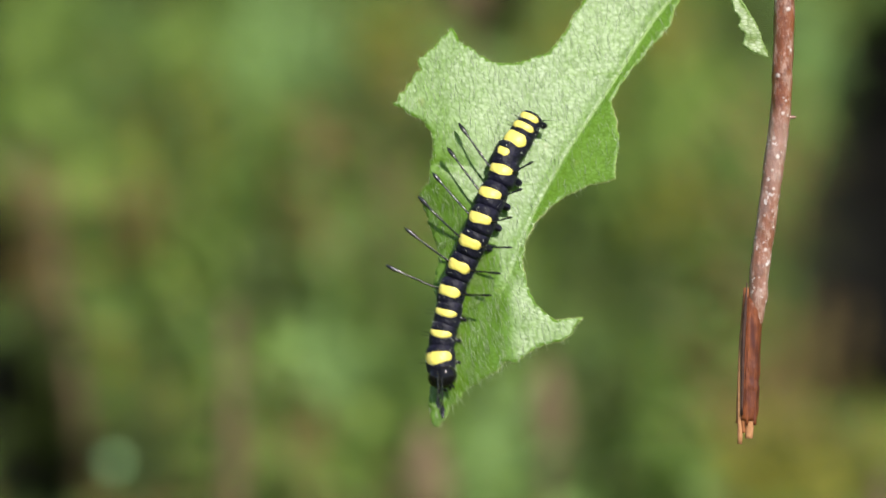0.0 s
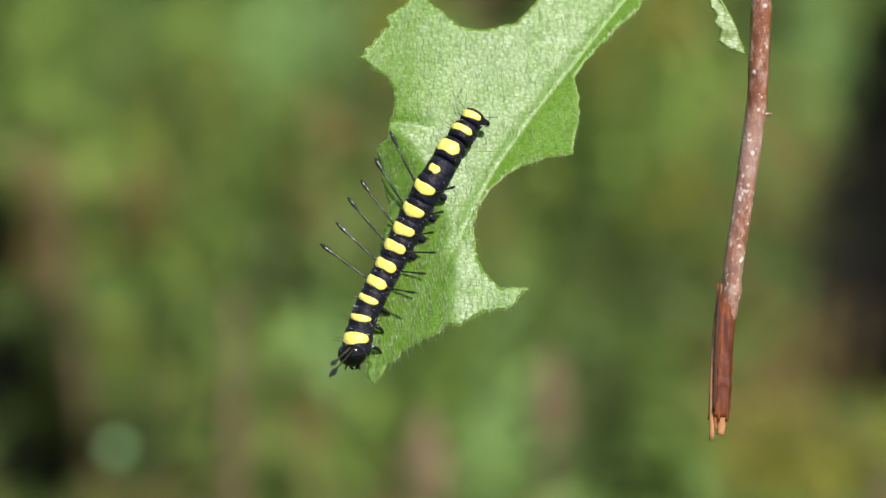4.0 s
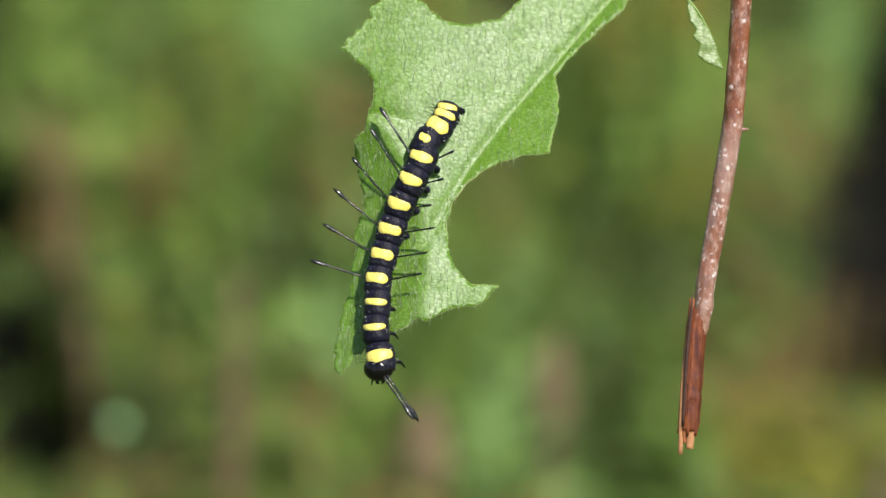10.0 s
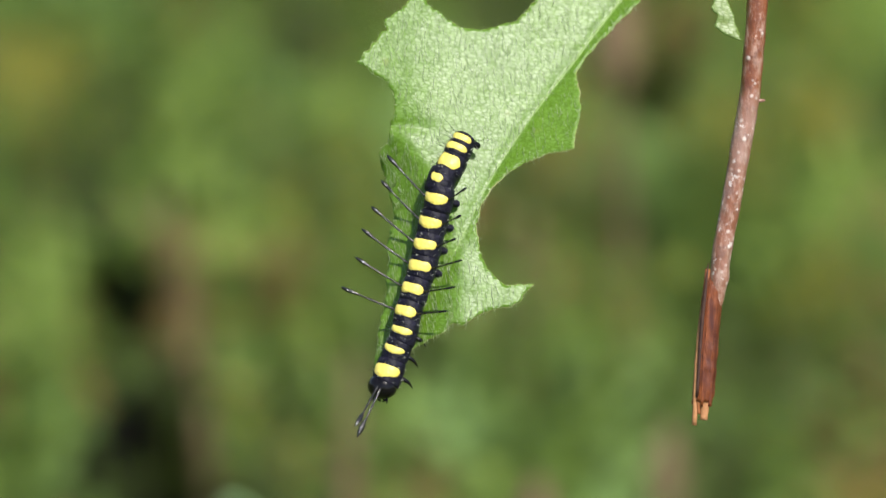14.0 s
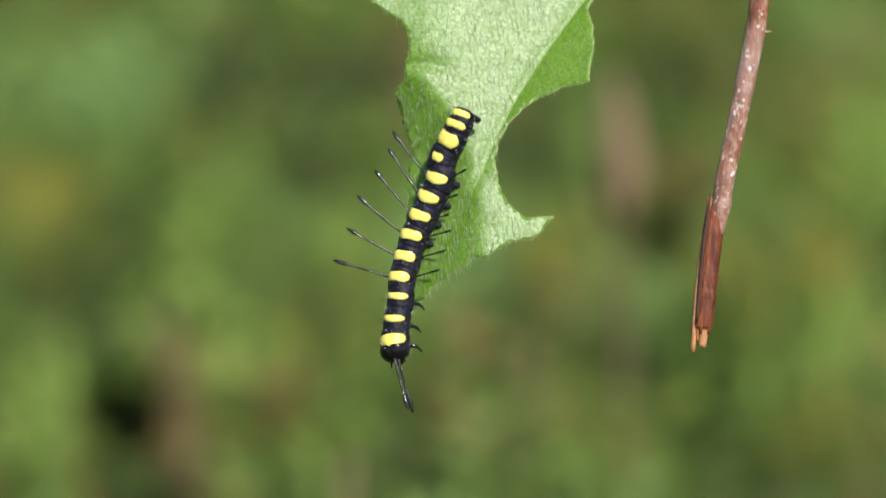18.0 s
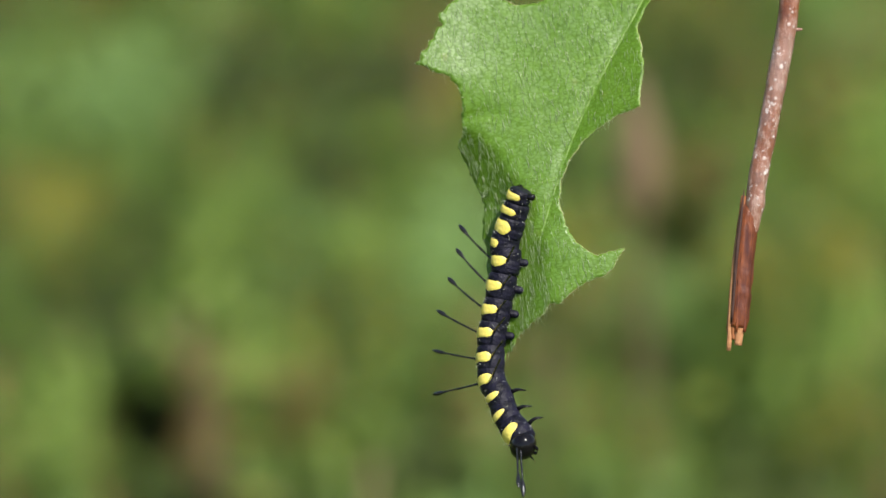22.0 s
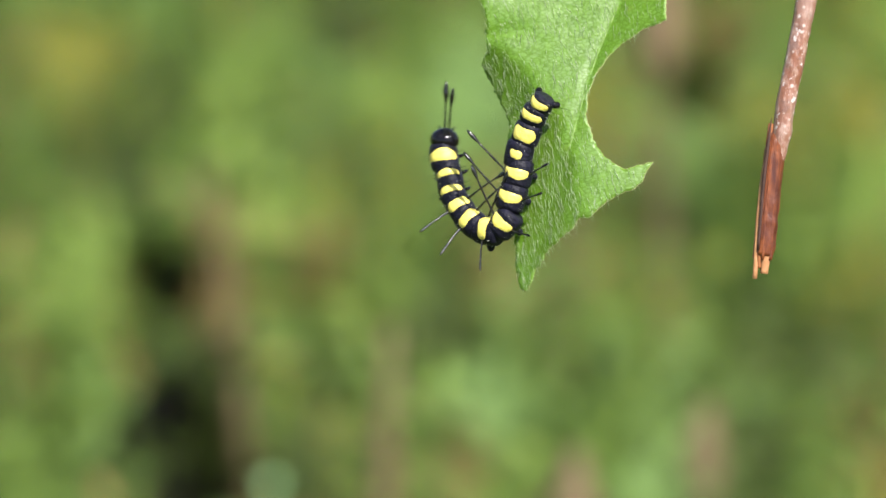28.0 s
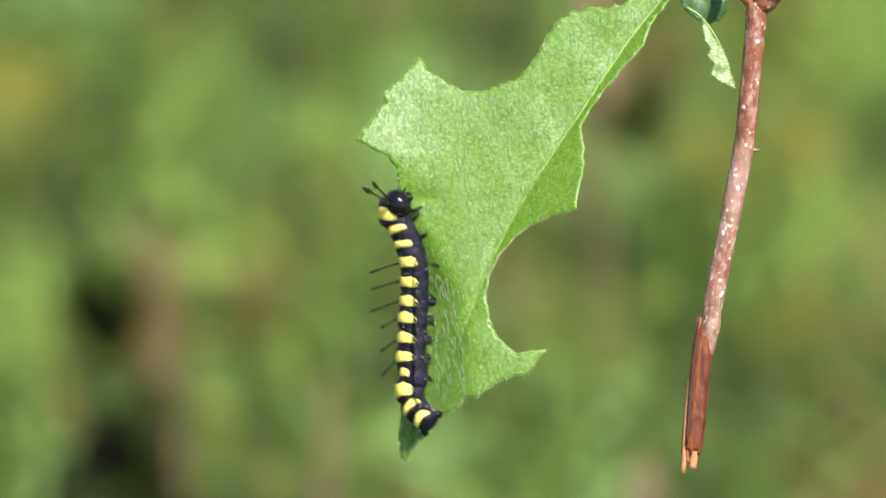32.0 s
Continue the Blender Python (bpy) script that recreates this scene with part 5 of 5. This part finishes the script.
    stance(24.5, 20, (3.28, -29.66), (2.98, -28.08), (2.27, -26.05), (1.54, -24.14), (1.18, -22.20), (1.55, -19.84), (2.43, -17.44), (3.28, -15.23), (3.79, -13.13), (4.15, -11.10), (4.61, -9.26), (5.38, -7.10), (6.26, -5.03), (6.91, -3.55))
    stance(25, 18, (6.20, -28.57), (4.67, -27.64), (2.72, -25.96), (1.33, -24.06), (0.38, -22.07), (0.01, -19.15), (0.28, -16.20), (1.14, -13.46), (2.07, -10.85), (2.94, -8.31), (3.01, -6.19), (3.98, -4.22), (4.89, -2.37), (5.52, -1.18))
    stance(25.5, 17, (8.63, -32.53), (7.54, -30.57), (6.05, -28.23), (4.76, -26.20), (3.81, -24.18), (3.31, -21.66), (3.28, -18.95), (3.49, -16.29), (3.79, -13.55), (4.22, -10.94), (4.74, -8.87), (5.46, -6.78), (6.21, -4.96), (6.76, -3.70))
    stance(26, 16, (9.42, -29.03), (7.63, -28.00), (5.71, -25.96), (4.04, -23.90), (2.44, -21.96), (1.30, -19.29), (0.66, -16.39), (0.73, -13.58), (1.57, -10.84), (2.41, -8.10), (2.71, -5.97), (3.61, -4.12), (4.45, -2.28), (5.14, -1.02))
    stance(26.5, 16, (6.59, -31.28), (5.74, -29.74), (4.40, -27.59), (3.10, -25.44), (2.03, -23.20), (1.26, -20.50), (0.92, -17.73), (0.90, -15.17), (1.11, -12.69), (1.59, -10.31), (2.21, -8.26), (3.09, -5.95), (4.00, -3.78), (4.66, -2.24))
    stance(27, 18, (-1.27, -32.10), (-0.97, -30.35), (-0.82, -27.91), (-0.61, -25.52), (-0.34, -23.16), (0.26, -20.57), (1.01, -18.01), (1.58, -15.62), (1.87, -13.04), (2.37, -10.61), (2.87, -8.53), (3.71, -6.22), (4.57, -4.08), (5.26, -2.57))
    stance(27.5, 18, (-11.25, -20.47), (-9.46, -20.64), (-7.21, -20.30), (-5.06, -20.11), (-2.97, -19.64), (-0.73, -19.09), (1.48, -18.17), (3.03, -16.56), (3.55, -13.77), (4.11, -11.22), (4.32, -9.11), (5.07, -6.82), (5.83, -4.72), (6.58, -3.29))
    stance(28, 18, (-2.84, -8.21), (-2.88, -10.04), (-2.14, -11.99), (-1.63, -13.85), (-0.63, -15.46), (0.64, -16.95), (2.52, -17.97), (4.46, -17.43), (5.22, -14.46), (5.84, -11.79), (5.77, -9.68), (6.43, -7.41), (7.10, -5.36), (7.89, -4.00))
    stance(28.5, 15, (3.92, -7.67), (2.74, -9.09), (2.23, -11.03), (1.57, -12.73), (1.56, -14.52), (1.93, -16.28), (3.18, -17.86), (5.09, -17.80), (5.98, -14.75), (6.63, -12.03), (6.43, -9.94), (7.05, -7.67), (7.68, -5.65), (8.49, -4.33))
    stance(29, 20, (3.69, -7.32), (2.83, -9.02), (2.78, -10.48), (2.56, -12.09), (2.20, -13.70), (2.31, -15.47), (3.04, -17.15), (4.51, -17.38), (5.40, -15.11), (6.05, -13.10), (5.83, -11.46), (6.16, -9.41), (6.94, -7.39), (7.81, -5.95))
    stance(29.5, 21, (1.76, -1.99), (1.11, -3.76), (0.40, -5.47), (0.05, -6.79), (0.15, -8.41), (0.89, -11.05), (1.98, -13.61), (2.95, -14.73), (3.54, -13.53), (3.90, -10.85), (4.24, -8.46), (4.79, -6.43), (5.40, -4.93), (5.85, -3.96))
    stance(30, 22, (5.31, -2.19), (4.05, -3.29), (3.82, -5.60), (3.76, -7.51), (3.26, -9.58), (2.90, -11.71), (3.44, -14.02), (4.92, -15.20), (6.52, -14.46), (7.28, -12.50), (7.18, -10.91), (7.56, -9.04), (7.92, -6.85), (8.59, -5.41))
    stance(30.5, 18, (3.52, 2.15), (2.68, 0.38), (1.70, -1.79), (1.07, -3.78), (0.84, -5.91), (1.14, -8.66), (1.86, -11.13), (2.71, -12.42), (3.55, -12.02), (4.29, -10.42), (4.84, -8.79), (5.38, -7.23), (5.83, -5.95), (6.14, -5.08))
    stance(30.7, 16, (2.77, 4.34), (2.88, 2.56), (2.61, 0.00), (2.03, -2.55), (1.36, -5.04), (0.77, -7.69), (0.62, -9.77), (1.21, -10.84), (2.76, -10.68), (4.75, -9.55), (6.28, -8.25), (7.48, -6.81), (8.32, -5.51), (8.86, -4.60))
    stance(31, 10, (2.47, 6.91), (2.25, 5.31), (1.57, 2.78), (1.29, 0.03), (0.47, -2.31), (-0.13, -5.02), (-0.62, -7.40), (0.01, -9.46), (1.67, -10.63), (3.53, -10.78), (5.06, -10.88), (6.21, -10.94), (7.10, -11.01), (7.87, -11.16))
    stance(31.1, 12, (5.04, 3.06), (5.14, 1.28), (4.77, -0.77), (4.14, -2.46), (3.65, -4.01), (3.62, -5.82), (4.01, -7.61), (4.52, -9.24), (5.03, -10.81), (5.68, -12.44), (6.51, -14.02), (7.73, -15.99), (9.03, -17.94), (9.98, -19.35))
    stance(31.3, 30, (2.38, 5.56), (2.48, 3.66), (2.50, 1.31), (2.47, -0.73), (2.47, -2.64), (2.60, -4.77), (2.81, -6.82), (3.03, -8.65), (3.21, -10.36), (3.37, -11.98), (3.52, -13.39), (3.72, -14.98), (3.91, -16.48), (4.05, -17.55))
    stance(31.5, 48, (3.53, 2.92), (3.86, 1.28), (4.07, -0.68), (4.10, -2.65), (3.61, -4.52), (3.51, -6.68), (4.17, -8.56), (4.75, -10.31), (5.02, -12.07), (5.55, -13.95), (5.94, -15.58), (5.84, -17.68), (6.93, -19.47), (8.24, -20.36))
    stance(32, 46, (-0.81, 6.44), (-1.99, 5.03), (-0.67, 3.33), (0.07, 1.72), (0.76, -0.21), (0.97, -2.42), (1.04, -4.58), (0.97, -6.49), (1.05, -8.77), (1.06, -10.93), (1.49, -12.62), (1.23, -14.61), (2.24, -16.45), (3.59, -17.63))
    poses = [(t, segment_poses(t, roll, bands)) for t, roll, bands in swaying(STANCES)]
    for i, ob in enumerate(SEGMENTS):
        walk(ob, [(t, p[i]) for t, p in poses])
    feel(0, 0.00, -18.62)
    feel(0.5, -4.08, -17.24)
    feel(1, 0.18, -16.56)
    feel(1.5, -1.60, -19.20)
    feel(2, -1.95, -20.74)
    feel(2.5, -10.40, -18.52)
    feel(3, -8.68, -22.40)
    feel(3.5, -9.19, -13.98)
    feel(5.5, 1.54, -17.73)
    feel(6, 6.83, -13.38)
    feel(6.5, 5.10, -11.42)
    feel(7, 7.98, -11.17)
    feel(7.5, 8.54, -16.77)
    feel(8, 6.16, -21.90)
    feel(8.5, 5.39, -22.12)
    feel(9, 2.72, -19.41)
    feel(9.5, 5.67, -20.95)
    feel(10, 4.97, -20.16)
    feel(10.5, 9.60, -21.60)
    feel(11, 8.08, -20.63)
    feel(11.5, 8.98, -21.52)
    feel(12, 14.24, -21.21)
    feel(12.5, 15.47, -18.87)
    feel(13, 9.16, -22.19)
    feel(13.5, 10.40, -19.09)
    feel(14, -3.75, -24.79)
    feel(14.5, -1.94, -26.11)
    feel(15, 1.63, -30.65)
    feel(15.5, 3.23, -26.16)
    feel(17.5, 0.08, -27.78)
    feel(18, 3.15, -32.08)
    feel(18.5, 3.85, -29.20)
    feel(19, 4.60, -36.46)
    feel(19.5, 0.97, -33.97)
    feel(20, 4.37, -34.62)
    feel(20.5, -2.64, -34.69)
    feel(21, -0.94, -33.99)
    feel(21.5, -1.58, -34.25)
    feel(22, 11.66, -39.86)
    feel(22.5, 5.59, -33.83)
    feel(23, -10.20, -33.71)
    feel(23.5, -9.55, -22.10)
    feel(24, 3.67, -32.78)
    feel(24.5, 7.61, -36.32)
    feel(25, 11.21, -34.71)
    feel(25.5, 12.71, -37.67)
    feel(26, 15.42, -33.28)
    feel(26.5, 10.73, -35.61)
    feel(27, -2.38, -38.51)
    feel(27.5, -17.72, -19.85)
    feel(28, -2.73, -1.71)
    feel(28.5, -2.83, -2.02)
    feel(29, -3.97, -1.62)
    feel(29.5, -5.48, 3.73)
    feel(30, -2.25, 3.90)
    feel(30.5, -0.61, 9.06)
    feel(31, -2.53, 13.84)
    feel(31.5, -5.30, 5.28)
    feel(32, -3.88, 7.66)
    front = feeler_poses(poses)
    walk(FEELER, front)
    walk(FEELER_TWIN, front)


motions()
